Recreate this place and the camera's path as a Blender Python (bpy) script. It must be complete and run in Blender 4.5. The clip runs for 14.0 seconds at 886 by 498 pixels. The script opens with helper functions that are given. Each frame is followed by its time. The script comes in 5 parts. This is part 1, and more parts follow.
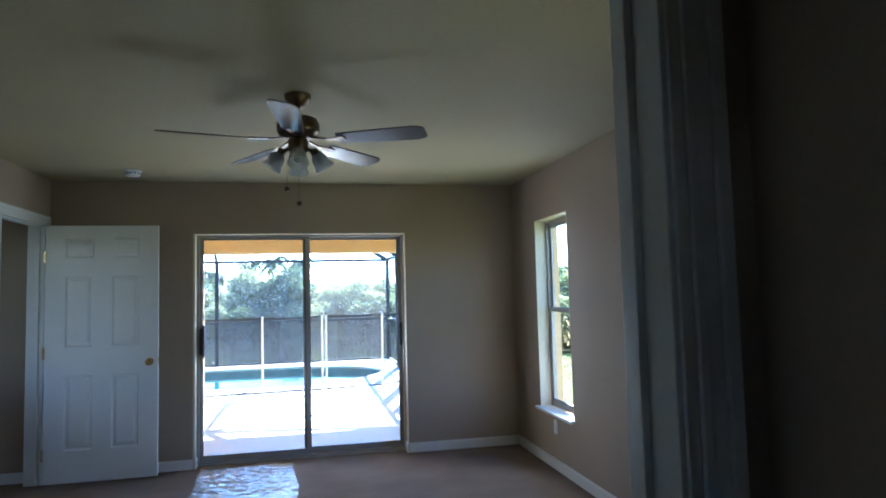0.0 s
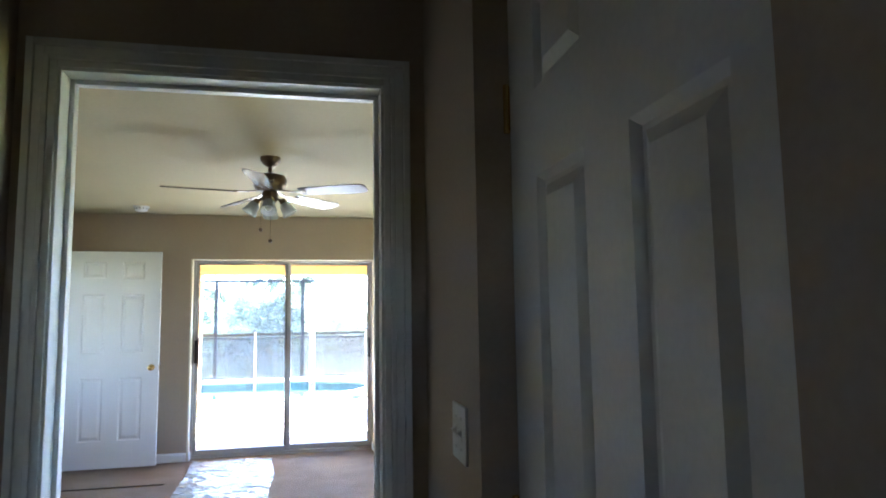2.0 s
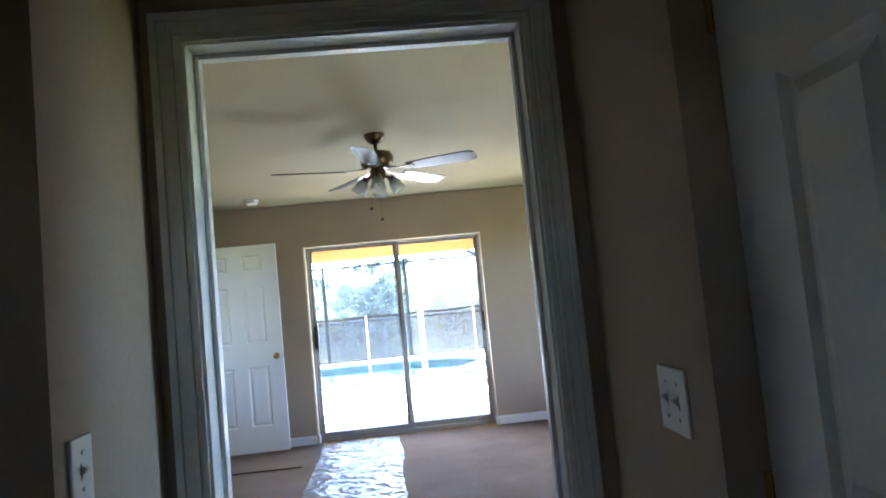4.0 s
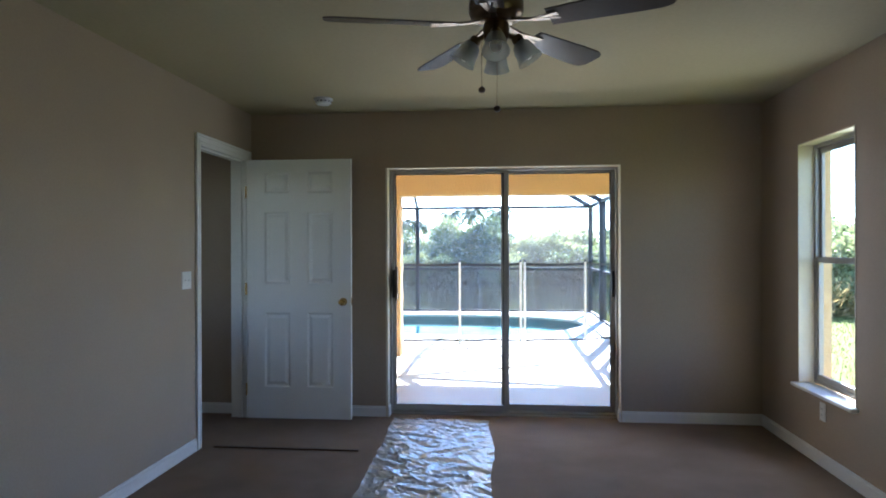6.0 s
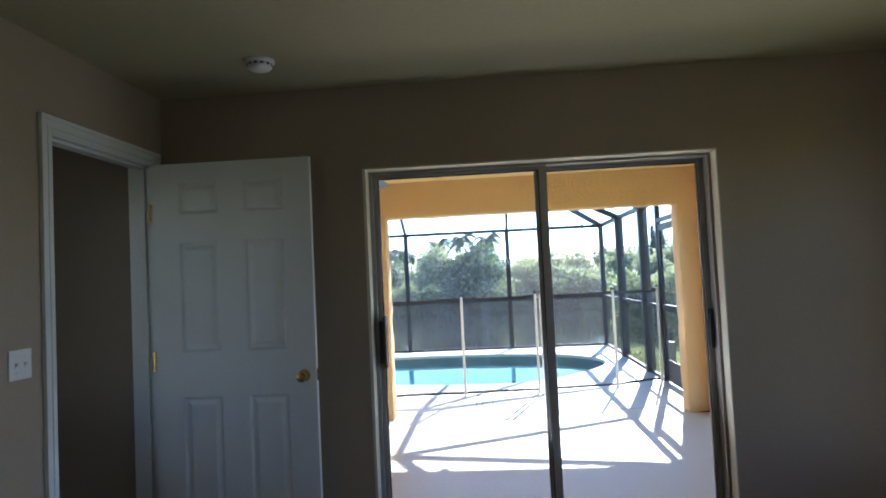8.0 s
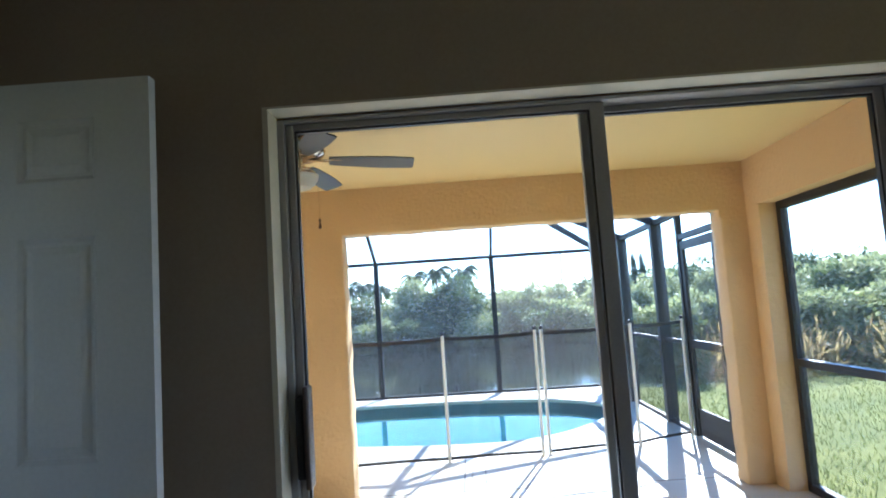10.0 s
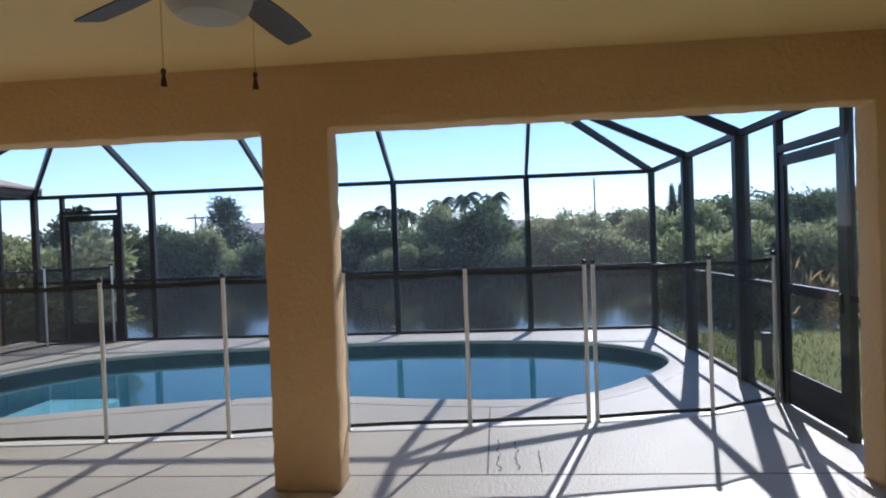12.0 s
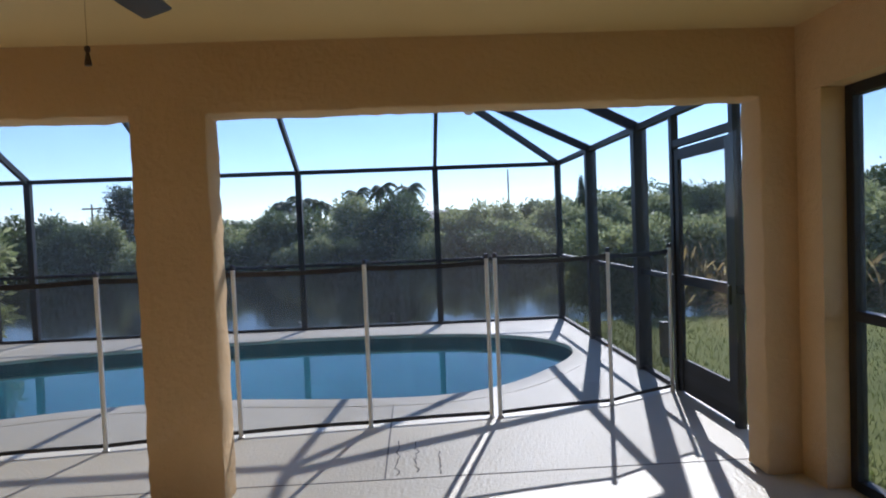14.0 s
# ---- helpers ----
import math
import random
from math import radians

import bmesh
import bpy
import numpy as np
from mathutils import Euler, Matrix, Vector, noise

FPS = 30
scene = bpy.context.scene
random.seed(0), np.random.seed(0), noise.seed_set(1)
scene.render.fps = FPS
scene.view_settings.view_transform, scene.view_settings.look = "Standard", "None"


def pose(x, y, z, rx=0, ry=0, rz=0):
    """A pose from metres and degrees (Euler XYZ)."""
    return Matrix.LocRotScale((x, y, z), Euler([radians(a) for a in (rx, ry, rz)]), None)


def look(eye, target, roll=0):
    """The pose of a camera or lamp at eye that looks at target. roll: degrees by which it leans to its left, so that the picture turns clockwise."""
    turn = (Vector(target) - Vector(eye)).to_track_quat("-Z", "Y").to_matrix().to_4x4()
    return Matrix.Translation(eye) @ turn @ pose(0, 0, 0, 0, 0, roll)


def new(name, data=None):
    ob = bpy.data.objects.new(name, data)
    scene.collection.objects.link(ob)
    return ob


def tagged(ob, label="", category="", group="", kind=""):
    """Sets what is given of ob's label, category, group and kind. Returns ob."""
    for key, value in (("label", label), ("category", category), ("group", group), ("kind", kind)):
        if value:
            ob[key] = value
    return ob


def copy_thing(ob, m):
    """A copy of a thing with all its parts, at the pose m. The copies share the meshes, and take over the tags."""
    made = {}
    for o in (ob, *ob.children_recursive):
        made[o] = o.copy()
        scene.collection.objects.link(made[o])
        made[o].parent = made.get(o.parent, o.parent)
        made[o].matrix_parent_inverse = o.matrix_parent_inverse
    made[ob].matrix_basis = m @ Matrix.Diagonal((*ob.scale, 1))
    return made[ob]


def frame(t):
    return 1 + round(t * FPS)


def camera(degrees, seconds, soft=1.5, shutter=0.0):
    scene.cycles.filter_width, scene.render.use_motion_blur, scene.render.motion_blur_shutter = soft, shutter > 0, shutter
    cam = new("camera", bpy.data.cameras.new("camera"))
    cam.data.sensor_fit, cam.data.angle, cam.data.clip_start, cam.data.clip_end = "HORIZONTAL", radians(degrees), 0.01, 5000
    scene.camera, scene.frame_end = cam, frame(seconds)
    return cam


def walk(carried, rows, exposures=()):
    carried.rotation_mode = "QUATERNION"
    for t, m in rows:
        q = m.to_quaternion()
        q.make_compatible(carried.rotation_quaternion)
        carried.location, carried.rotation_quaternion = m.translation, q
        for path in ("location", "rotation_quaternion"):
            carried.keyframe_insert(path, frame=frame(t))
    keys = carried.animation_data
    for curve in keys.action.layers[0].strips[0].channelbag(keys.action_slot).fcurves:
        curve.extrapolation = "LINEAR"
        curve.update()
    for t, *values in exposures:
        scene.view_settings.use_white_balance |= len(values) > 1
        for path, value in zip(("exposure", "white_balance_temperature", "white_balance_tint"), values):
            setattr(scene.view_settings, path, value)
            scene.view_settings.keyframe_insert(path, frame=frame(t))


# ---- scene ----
cam = camera(69.8, 14.0, soft=1.9)
PATH = [
    (0, (0.074, -0.013, 1.436), (0.495, 1.937, 1.576), -1.5),
    (0.5, (0.106, -0.176, 1.435), (0.882, 1.664, 1.537), 2.7),
    (1, (0.194, -0.495, 1.399), (0.608, 1.46, 1.481), -1.9),
    (1.5, (0.205, -0.784, 1.401), (0.644, 1.155, 1.614), -3.3),
    (2, (0.305, -1.023, 1.42), (0.713, 0.924, 1.623), -0.8),
    (2.5, (0.34, -1.139, 1.425), (0.56, 0.836, 1.651), -2.4),
    (3, (0.331, -1.149, 1.422), (0.455, 0.833, 1.663), -1.6),
    (3.5, (0.263, -1.023, 1.404), (0.398, 0.96, 1.623), -2.5),
    (4, (0.166, -0.821, 1.4), (0.287, 1.171, 1.539), -5.5),
    (4.2, (0.171, -0.691, 1.378), (0.262, 1.307, 1.425), -3.6),
    (6.3, (0.013, 0.991, 1.36), (-0.186, 2.981, 1.358), -0.3),
    (6.5, (-0.032, 1.142, 1.392), (-0.115, 3.135, 1.53), -3.1),
    (7, (-0.099, 1.592, 1.363), (-0.191, 3.589, 1.404), -1.7),
    (7.5, (-0.138, 2.016, 1.384), (-0.271, 4.011, 1.412), -2.0),
    (8, (-0.219, 2.462, 1.41), (-0.368, 4.455, 1.498), -2.7),
    (8.5, (-0.178, 2.856, 1.409), (-0.34, 4.845, 1.531), -2.3),
    (8.7, (-0.194, 3.011, 1.393), (-0.356, 5.0, 1.521), -0.8),
    (10.8, (-0.372, 4.74, 1.41), (-0.392, 6.727, 1.643), -5.2),
    (11, (-0.337, 4.898, 1.41), (-0.37, 6.883, 1.651), -5.0),
    (11.5, (-0.294, 5.239, 1.414), (-0.475, 7.231, 1.400), -3.5),
    (12, (-0.364, 5.533, 1.39), (-0.533, 7.526, 1.356), -2.1),
    (12.5, (-0.391, 5.664, 1.418), (-0.789, 7.622, 1.316), -3.7),
    (13, (-0.362, 5.708, 1.415), (-0.818, 7.652, 1.3), -3.2),
    (13.5, (-0.245, 5.737, 1.414), (-0.253, 7.735, 1.314), -1.6),
    (14, (-0.235, 5.711, 1.409), (-0.146, 7.708, 1.336), -2.3),
]
EXPOSURES = [(0.0, 3.85, 4950, 11), (0.5, 4.4, 5000, 11), (1.0, 4.9, 5100, 12), (1.5, 5.3, 5200, 13), (2.0, 5.5, 5450, 14), (2.5, 5.55, 5450, 15), (3.0, 5.3, 5350, 15), (4.1, 5.2, 5350, 14), (6.4, 3.4, 5450, 14), (8.6, 2.95, 5500, 14), (10.9, 2.6, 5150, 11), (11.5, 1.85, 5350, 13), (12.0, 1.1, 5600, 19), (12.5, 0.95, 5600, 19), (14.0, 0.95, 5600, 19)]
walk(cam, [(t, look(eye, target, roll)) for t, eye, target, roll in PATH], EXPOSURES)

# ---- light ----
SUN_AZ, SUN_EL = radians(17.0), radians(38.4)
SUN_DIR = Vector((math.sin(SUN_AZ) * math.cos(SUN_EL), math.cos(SUN_AZ) * math.cos(SUN_EL), math.sin(SUN_EL)))
world = bpy.data.worlds.new("sky")
scene.world = world
world.use_nodes = True
wn = world.node_tree.nodes
sky = wn.new("ShaderNodeTexSky")
sky.air_density, sky.dust_density, sky.ozone_density = 0.9, 0.0, 2.0
sky.sky_type, sky.sun_disc, sky.sun_elevation, sky.sun_rotation = "NISHITA", False, SUN_EL, SUN_AZ
haze = wn.new("ShaderNodeMix")
haze.data_type, haze.blend_type = "RGBA", "MULTIPLY"
haze.inputs["Factor"].default_value, haze.inputs["B"].default_value = 1.0, (0.94, 0.97, 1.05, 1)
world.node_tree.links.new(sky.outputs[0], haze.inputs["A"])
world.node_tree.links.new(haze.outputs["Result"], wn["Background"].inputs[0])
wn["Background"].inputs[1].default_value = 0.092
sun = new("sun", bpy.data.lights.new("sun", "SUN"))
sun.data.energy, sun.data.angle, sun.data.color = 3.6, radians(0.53), (1.0, 0.95, 0.87)
sun.matrix_world = look(SUN_DIR * 60, (0, 0, 0))


# ---- materials ----
def surf(name, a, b, rough=0.6, metal=0.0, coarse=3.0, fine=60.0, bump=0.1, spec=0.5, wear=0.0, stretch=(1, 1, 1)):
    """A surface that varies between two colours at two scales, with fine relief."""
    m = bpy.data.materials.new(name)
    m.use_nodes = True
    n, link = m.node_tree.nodes, m.node_tree.links.new
    p = n["Principled BSDF"]
    tc, mp = n.new("ShaderNodeTexCoord"), n.new("ShaderNodeMapping")
    mp.inputs["Scale"].default_value = stretch
    link(tc.outputs["Object"], mp.inputs["Vector"])
    big, small = n.new("ShaderNodeTexNoise"), n.new("ShaderNodeTexNoise")
    big.inputs["Scale"].default_value, small.inputs["Scale"].default_value = coarse, fine
    big.inputs["Detail"].default_value, small.inputs["Detail"].default_value = 4, 3
    link(mp.outputs[0], big.inputs["Vector"]), link(mp.outputs[0], small.inputs["Vector"])
    add = n.new("ShaderNodeMath")
    add.operation = "MULTIPLY_ADD"
    add.inputs[1].default_value = 0.45
    link(small.outputs["Fac"], add.inputs[0])
    half = n.new("ShaderNodeMath")
    half.operation = "MULTIPLY"
    half.inputs[1].default_value = 0.55
    link(big.outputs["Fac"], half.inputs[0]), link(half.outputs[0], add.inputs[2])
    ramp = n.new("ShaderNodeMapRange")
    ramp.inputs["From Min"].default_value, ramp.inputs["From Max"].default_value = 0.33, 0.67
    link(add.outputs[0], ramp.inputs["Value"])
    mix = n.new("ShaderNodeMix")
    mix.data_type = "RGBA"
    mix.inputs["A"].default_value, mix.inputs["B"].default_value = (*a, 1), (*b, 1)
    link(ramp.outputs[0], mix.inputs["Factor"])
    link(mix.outputs["Result"], p.inputs["Base Color"])
    rr = n.new("ShaderNodeMapRange")
    rr.inputs["To Min"].default_value, rr.inputs["To Max"].default_value = max(0.02, rough - 0.08), min(1, rough + 0.08)
    link(big.outputs["Fac"], rr.inputs["Value"]), link(rr.outputs[0], p.inputs["Roughness"])
    p.inputs["Metallic"].default_value = metal
    p.inputs["Specular IOR Level"].default_value = spec
    if bump:
        bp = n.new("ShaderNodeBump")
        bp.inputs["Strength"].default_value, bp.inputs["Distance"].default_value = bump, 0.01
        link(small.outputs["Fac"], bp.inputs["Height"]), link(bp.outputs[0], p.inputs["Normal"])
    return m


def sheer(name, tint, gloss_rough, base):
    """Thin clear glass: clear, with a mirror coat that follows Fresnel."""
    m = bpy.data.materials.new(name)
    m.use_nodes = True
    n, link = m.node_tree.nodes, m.node_tree.links.new
    n.remove(n["Principled BSDF"])
    t, g, f, mix = n.new("ShaderNodeBsdfTransparent"), n.new("ShaderNodeBsdfGlossy"), n.new("ShaderNodeLayerWeight"), n.new("ShaderNodeMixShader")
    t.inputs["Color"].default_value, g.inputs["Roughness"].default_value = (*tint, 1), gloss_rough
    power, coat = n.new("ShaderNodeMath"), n.new("ShaderNodeMath")
    power.operation, coat.operation = "POWER", "MULTIPLY_ADD"
    f.inputs["Blend"].default_value = 0.5
    power.inputs[1].default_value = 5.0
    coat.inputs[1].default_value, coat.inputs[2].default_value = 1 - base, base
    link(f.outputs["Facing"], power.inputs[0]), link(power.outputs[0], coat.inputs[0]), link(coat.outputs[0], mix.inputs[0])
    link(t.outputs[0], mix.inputs[1]), link(g.outputs[0], mix.inputs[2])
    link(mix.outputs[0], n["Material Output"].inputs["Surface"])
    return m


def mesh_screen(name, colour, cover, glow=0.3, glare=0.0):
    """Woven screen: threads that cover a share of the view, part of the light passing through them."""
    m = bpy.data.materials.new(name)
    m.use_nodes = True
    n, link = m.node_tree.nodes, m.node_tree.links.new
    n.remove(n["Principled BSDF"])
    t, d, tl, m1, m2 = (n.new("ShaderNodeBsdf" + k) for k in ("Transparent", "Diffuse", "Translucent", "Transparent", "Transparent"))
    n.remove(m1), n.remove(m2)
    m1, m2 = n.new("ShaderNodeMixShader"), n.new("ShaderNodeMixShader")
    d.inputs["Color"].default_value = tl.inputs["Color"].default_value = (*colour, 1)
    m1.inputs[0].default_value, m2.inputs[0].default_value = glow, cover
    noise_tex = n.new("ShaderNodeTexNoise")
    noise_tex.inputs["Scale"].default_value = 1.3
    tc = n.new("ShaderNodeTexCoord")
    link(tc.outputs["Object"], noise_tex.inputs["Vector"])
    rng = n.new("ShaderNodeMapRange")
    rng.inputs["To Min"].default_value, rng.inputs["To Max"].default_value = cover * 0.8, cover * 1.2
    link(noise_tex.outputs["Fac"], rng.inputs["Value"]), link(rng.outputs[0], m2.inputs[0])
    link(d.outputs[0], m1.inputs[1]), link(tl.outputs[0], m1.inputs[2])
    # threads scatter part of the light onwards, most strongly towards the sun
    fwd, m3 = n.new("ShaderNodeBsdfRefraction"), n.new("ShaderNodeMixShader")
    fwd.inputs["Color"].default_value, fwd.inputs["Roughness"].default_value, fwd.inputs["IOR"].default_value = (0.92, 0.89, 0.84, 1), 0.72, 2.4
    m3.inputs[0].default_value = glare
    link(m1.outputs[0], m3.inputs[1]), link(fwd.outputs[0], m3.inputs[2])
    link(t.outputs[0], m2.inputs[1]), link((m3 if glare else m1).outputs[0], m2.inputs[2])
    link(m2.outputs[0], n["Material Output"].inputs["Surface"])
    return m


def foliage(name, a, b, gloss=0.62):
    """Leaves: each leaf its own green, some light passing through."""
    m = bpy.data.materials.new(name)
    m.use_nodes = True
    n, link = m.node_tree.nodes, m.node_tree.links.new
    p = n["Principled BSDF"]
    geo, mix = n.new("ShaderNodeNewGeometry"), n.new("ShaderNodeMix")
    mix.data_type = "RGBA"
    mix.inputs["A"].default_value, mix.inputs["B"].default_value = (*a, 1), (*b, 1)
    link(geo.outputs["Random Per Island"], mix.inputs["Factor"])
    link(mix.outputs["Result"], p.inputs["Base Color"])
    p.inputs["Roughness"].default_value, p.inputs["Specular IOR Level"].default_value = gloss, 0.3
    tl, ms = n.new("ShaderNodeBsdfTranslucent"), n.new("ShaderNodeMixShader")
    link(mix.outputs["Result"], tl.inputs["Color"])
    ms.inputs[0].default_value = 0.5
    link(p.outputs[0], ms.inputs[1]), link(tl.outputs[0], ms.inputs[2])
    link(ms.outputs[0], n["Material Output"].inputs["Surface"])
    return m


M_WALL = surf("wall_paint", (0.36, 0.285, 0.212), (0.41, 0.33, 0.247), 0.7, coarse=1.2, fine=90, bump=0.035, spec=0.3)
M_CEIL = surf("ceiling_paint", (0.37, 0.325, 0.195), (0.42, 0.365, 0.225), 0.75, coarse=1.0, fine=45, bump=0.08, spec=0.25)
M_TRIM = surf("white_trim_paint", (0.72, 0.72, 0.70), (0.80, 0.80, 0.78), 0.4, coarse=2, fine=80, bump=0.04)
M_REVEAL = surf("cream_reveal_paint", (0.66, 0.60, 0.46), (0.72, 0.66, 0.52), 0.6, coarse=2, fine=80, bump=0.06)
M_CARPET = surf("tan_carpet", (0.20, 0.145, 0.105), (0.32, 0.245, 0.185), 0.95, coarse=2.2, fine=240, bump=0.9, spec=0.1)
M_STUCCO = surf("peach_stucco", (0.60, 0.41, 0.21), (0.70, 0.49, 0.27), 0.85, coarse=1.4, fine=30, bump=0.9, spec=0.2)
M_PCEIL = surf("peach_ceiling_paint", (0.66, 0.49, 0.22), (0.72, 0.55, 0.27), 0.6, coarse=1.0, fine=40, bump=0.2, spec=0.35)
M_ALU = surf("grey_aluminium", (0.33, 0.31, 0.285), (0.41, 0.385, 0.355), 0.42, metal=0.2, coarse=6, fine=120, bump=0.03)
M_BRONZE = surf("bronze_aluminium", (0.019, 0.018, 0.017), (0.034, 0.032, 0.030), 0.45, metal=0.0, coarse=5, fine=90, bump=0.04, spec=0.28)
M_BLACK = surf("black_plastic", (0.012, 0.012, 0.013), (0.028, 0.028, 0.03), 0.5, coarse=8, fine=90, bump=0.05)
M_WHITEAL = surf("white_aluminium", (0.70, 0.69, 0.64), (0.80, 0.79, 0.74), 0.4, metal=0.1, coarse=5, fine=90, bump=0.04)
M_BRASS = surf("brass", (0.62, 0.42, 0.14), (0.75, 0.54, 0.22), 0.22, metal=1.0, coarse=10, fine=90, bump=0.02)
M_DARKBRASS = surf("antique_brass", (0.13, 0.095, 0.062), (0.20, 0.15, 0.095), 0.30, metal=1.0, coarse=14, fine=90, bump=0.02)
M_NICKEL = surf("brushed_nickel", (0.38, 0.33, 0.26), (0.52, 0.46, 0.37), 0.16, metal=1.0, coarse=14, fine=90, bump=0.02)
M_BLADE = surf("dark_laminate_blade", (0.082, 0.067, 0.058), (0.098, 0.082, 0.072), 0.24, coarse=3, fine=60, bump=0.01, stretch=(1, 2, 1))
M_SLATE = surf("slate_blade", (0.036, 0.038, 0.042), (0.056, 0.059, 0.064), 0.4, coarse=5, fine=60, bump=0.06, stretch=(1, 6, 1))
M_FROST = surf("frosted_glass", (0.74, 0.75, 0.74), (0.82, 0.83, 0.82), 0.35, coarse=6, fine=120, bump=0.03)
_n = M_FROST.node_tree.nodes
_t, _m = _n.new("ShaderNodeBsdfTranslucent"), _n.new("ShaderNodeMixShader")
_t.inputs["Color"].default_value, _m.inputs[0].default_value = (0.85, 0.86, 0.85, 1), 0.6
M_FROST.node_tree.links.new(_n["Principled BSDF"].outputs[0], _m.inputs[1])
M_FROST.node_tree.links.new(_t.outputs[0], _m.inputs[2])
M_FROST.node_tree.links.new(_m.outputs[0], _n["Material Output"].inputs["Surface"])
M_TULIP = sheer("tulip_glass", (0.80, 0.81, 0.80), 0.25, 0.10)
_n = M_TULIP.node_tree.nodes
_t, _d, _m, _a = _n.new("ShaderNodeBsdfTranslucent"), _n.new("ShaderNodeBsdfDiffuse"), _n.new("ShaderNodeMixShader"), _n.new("ShaderNodeAddShader")
_t.inputs["Color"].default_value = _d.inputs["Color"].default_value = (0.42, 0.43, 0.42, 1)
_m.inputs[0].default_value = 0.26
_link = M_TULIP.node_tree.links.new
_link(_t.outputs[0], _a.inputs[0]), _link(_d.outputs[0], _a.inputs[1])
_link(_n["Mix Shader"].outputs[0], _m.inputs[1]), _link(_a.outputs[0], _m.inputs[2])
_link(_m.outputs[0], _n["Material Output"].inputs["Surface"])
M_WOOD = surf("dark_wood", (0.05, 0.028, 0.016), (0.10, 0.055, 0.03), 0.5, coarse=10, fine=80, bump=0.1, stretch=(1, 6, 1))
M_DECK = surf("deck_concrete", (0.50, 0.44, 0.32), (0.60, 0.53, 0.39), 0.45, coarse=0.9, fine=44, bump=0.55, spec=0.45)
M_COPING = surf("coping_concrete", (0.50, 0.48, 0.44), (0.60, 0.57, 0.53), 0.7, coarse=3, fine=60, bump=0.3)
M_JOINT = surf("joint_filler", (0.16, 0.145, 0.13), (0.24, 0.22, 0.20), 0.9, coarse=8, fine=90, bump=0.3)
M_POOL = surf("pool_plaster", (0.42, 0.66, 0.68), (0.52, 0.76, 0.78), 0.7, coarse=1.5, fine=30, bump=0.1)
M_TILE = surf("waterline_tile", (0.03, 0.055, 0.06), (0.07, 0.10, 0.10), 0.25, coarse=9, fine=40, bump=0.1)
M_GRASS = surf("lawn", (0.09, 0.11, 0.026), (0.20, 0.20, 0.058), 0.95, coarse=0.9, fine=26, bump=0.9, spec=0.1)
M_BLADEG = foliage("grass_blades", (0.085, 0.12, 0.026), (0.20, 0.22, 0.07))
M_ROOF = surf("shingle_roof", (0.25, 0.18, 0.145), (0.35, 0.265, 0.22), 0.9, coarse=2, fine=22, bump=0.5)
M_FASCIA = surf("fascia_bronze", (0.02, 0.018, 0.017), (0.04, 0.035, 0.032), 0.6, coarse=3, fine=60, bump=0.05, spec=0.12)
M_BARK = surf("bark", (0.10, 0.075, 0.05), (0.18, 0.145, 0.10), 0.9, coarse=5, fine=30, bump=0.8)
M_LEAF = foliage("shrub_leaves", (0.03, 0.052, 0.018), (0.12, 0.16, 0.06))
M_LEAF_B = foliage("light_shrub_leaves", (0.12, 0.15, 0.05), (0.40, 0.42, 0.20))
M_PALM = foliage("palm_fronds", (0.035, 0.06, 0.02), (0.09, 0.12, 0.045))
M_PINE = foliage("dark_needles", (0.015, 0.03, 0.015), (0.04, 0.065, 0.03))
M_DRY = foliage("dry_weeds", (0.28, 0.20, 0.08), (0.42, 0.33, 0.15))
M_GLASS = sheer("window_glass", (0.955, 0.97, 0.965), 0.0, 0.02)
M_WATER = sheer("pool_water", (0.50, 0.85, 0.92), 0.02, 0.02)
M_SCREEN = mesh_screen("screen_cloth", (0.09, 0.091, 0.094), 0.16, 0.5, 0.25)
M_FENCE = mesh_screen("fence_cloth", (0.026, 0.026, 0.027), 0.42, 0.3, 0.025)
M_CANAL = surf("canal_water", (0.018, 0.022, 0.018), (0.03, 0.034, 0.026), 0.06, coarse=0.25, fine=2.4, bump=0.055, spec=0.25)
M_FARWALL = surf("pale_house_wall", (0.50, 0.46, 0.40), (0.58, 0.54, 0.48), 0.9, coarse=1, fine=10, bump=0.1)
M_FARROOF = surf("grey_shingle_roof", (0.26, 0.245, 0.235), (0.36, 0.34, 0.32), 0.9, coarse=1, fine=6, bump=0.2)
M_FARGLASS = surf("dark_window", (0.03, 0.035, 0.04), (0.05, 0.055, 0.06), 0.1, coarse=1, fine=10, bump=0.0)
# dark colour that stands in for the shade inside slots and vents
M_MARK = surf("slot_shade", (0.05, 0.05, 0.055), (0.10, 0.10, 0.11), 0.6, coarse=8, fine=60, bump=0.0)
_w = M_WATER.node_tree.nodes
_nz, _bp, _tc = _w.new("ShaderNodeTexNoise"), _w.new("ShaderNodeBump"), _w.new("ShaderNodeTexCoord")
_nz.inputs["Scale"].default_value, _bp.inputs["Strength"].default_value, _bp.inputs["Distance"].default_value = 2.2, 0.10, 0.02
M_WATER.node_tree.links.new(_tc.outputs["Object"], _nz.inputs["Vector"])
M_WATER.node_tree.links.new(_nz.outputs["Fac"], _bp.inputs["Height"])
for _k in ("Glossy BSDF", "Layer Weight"):
    M_WATER.node_tree.links.new(_bp.outputs[0], _w[_k].inputs["Normal"])


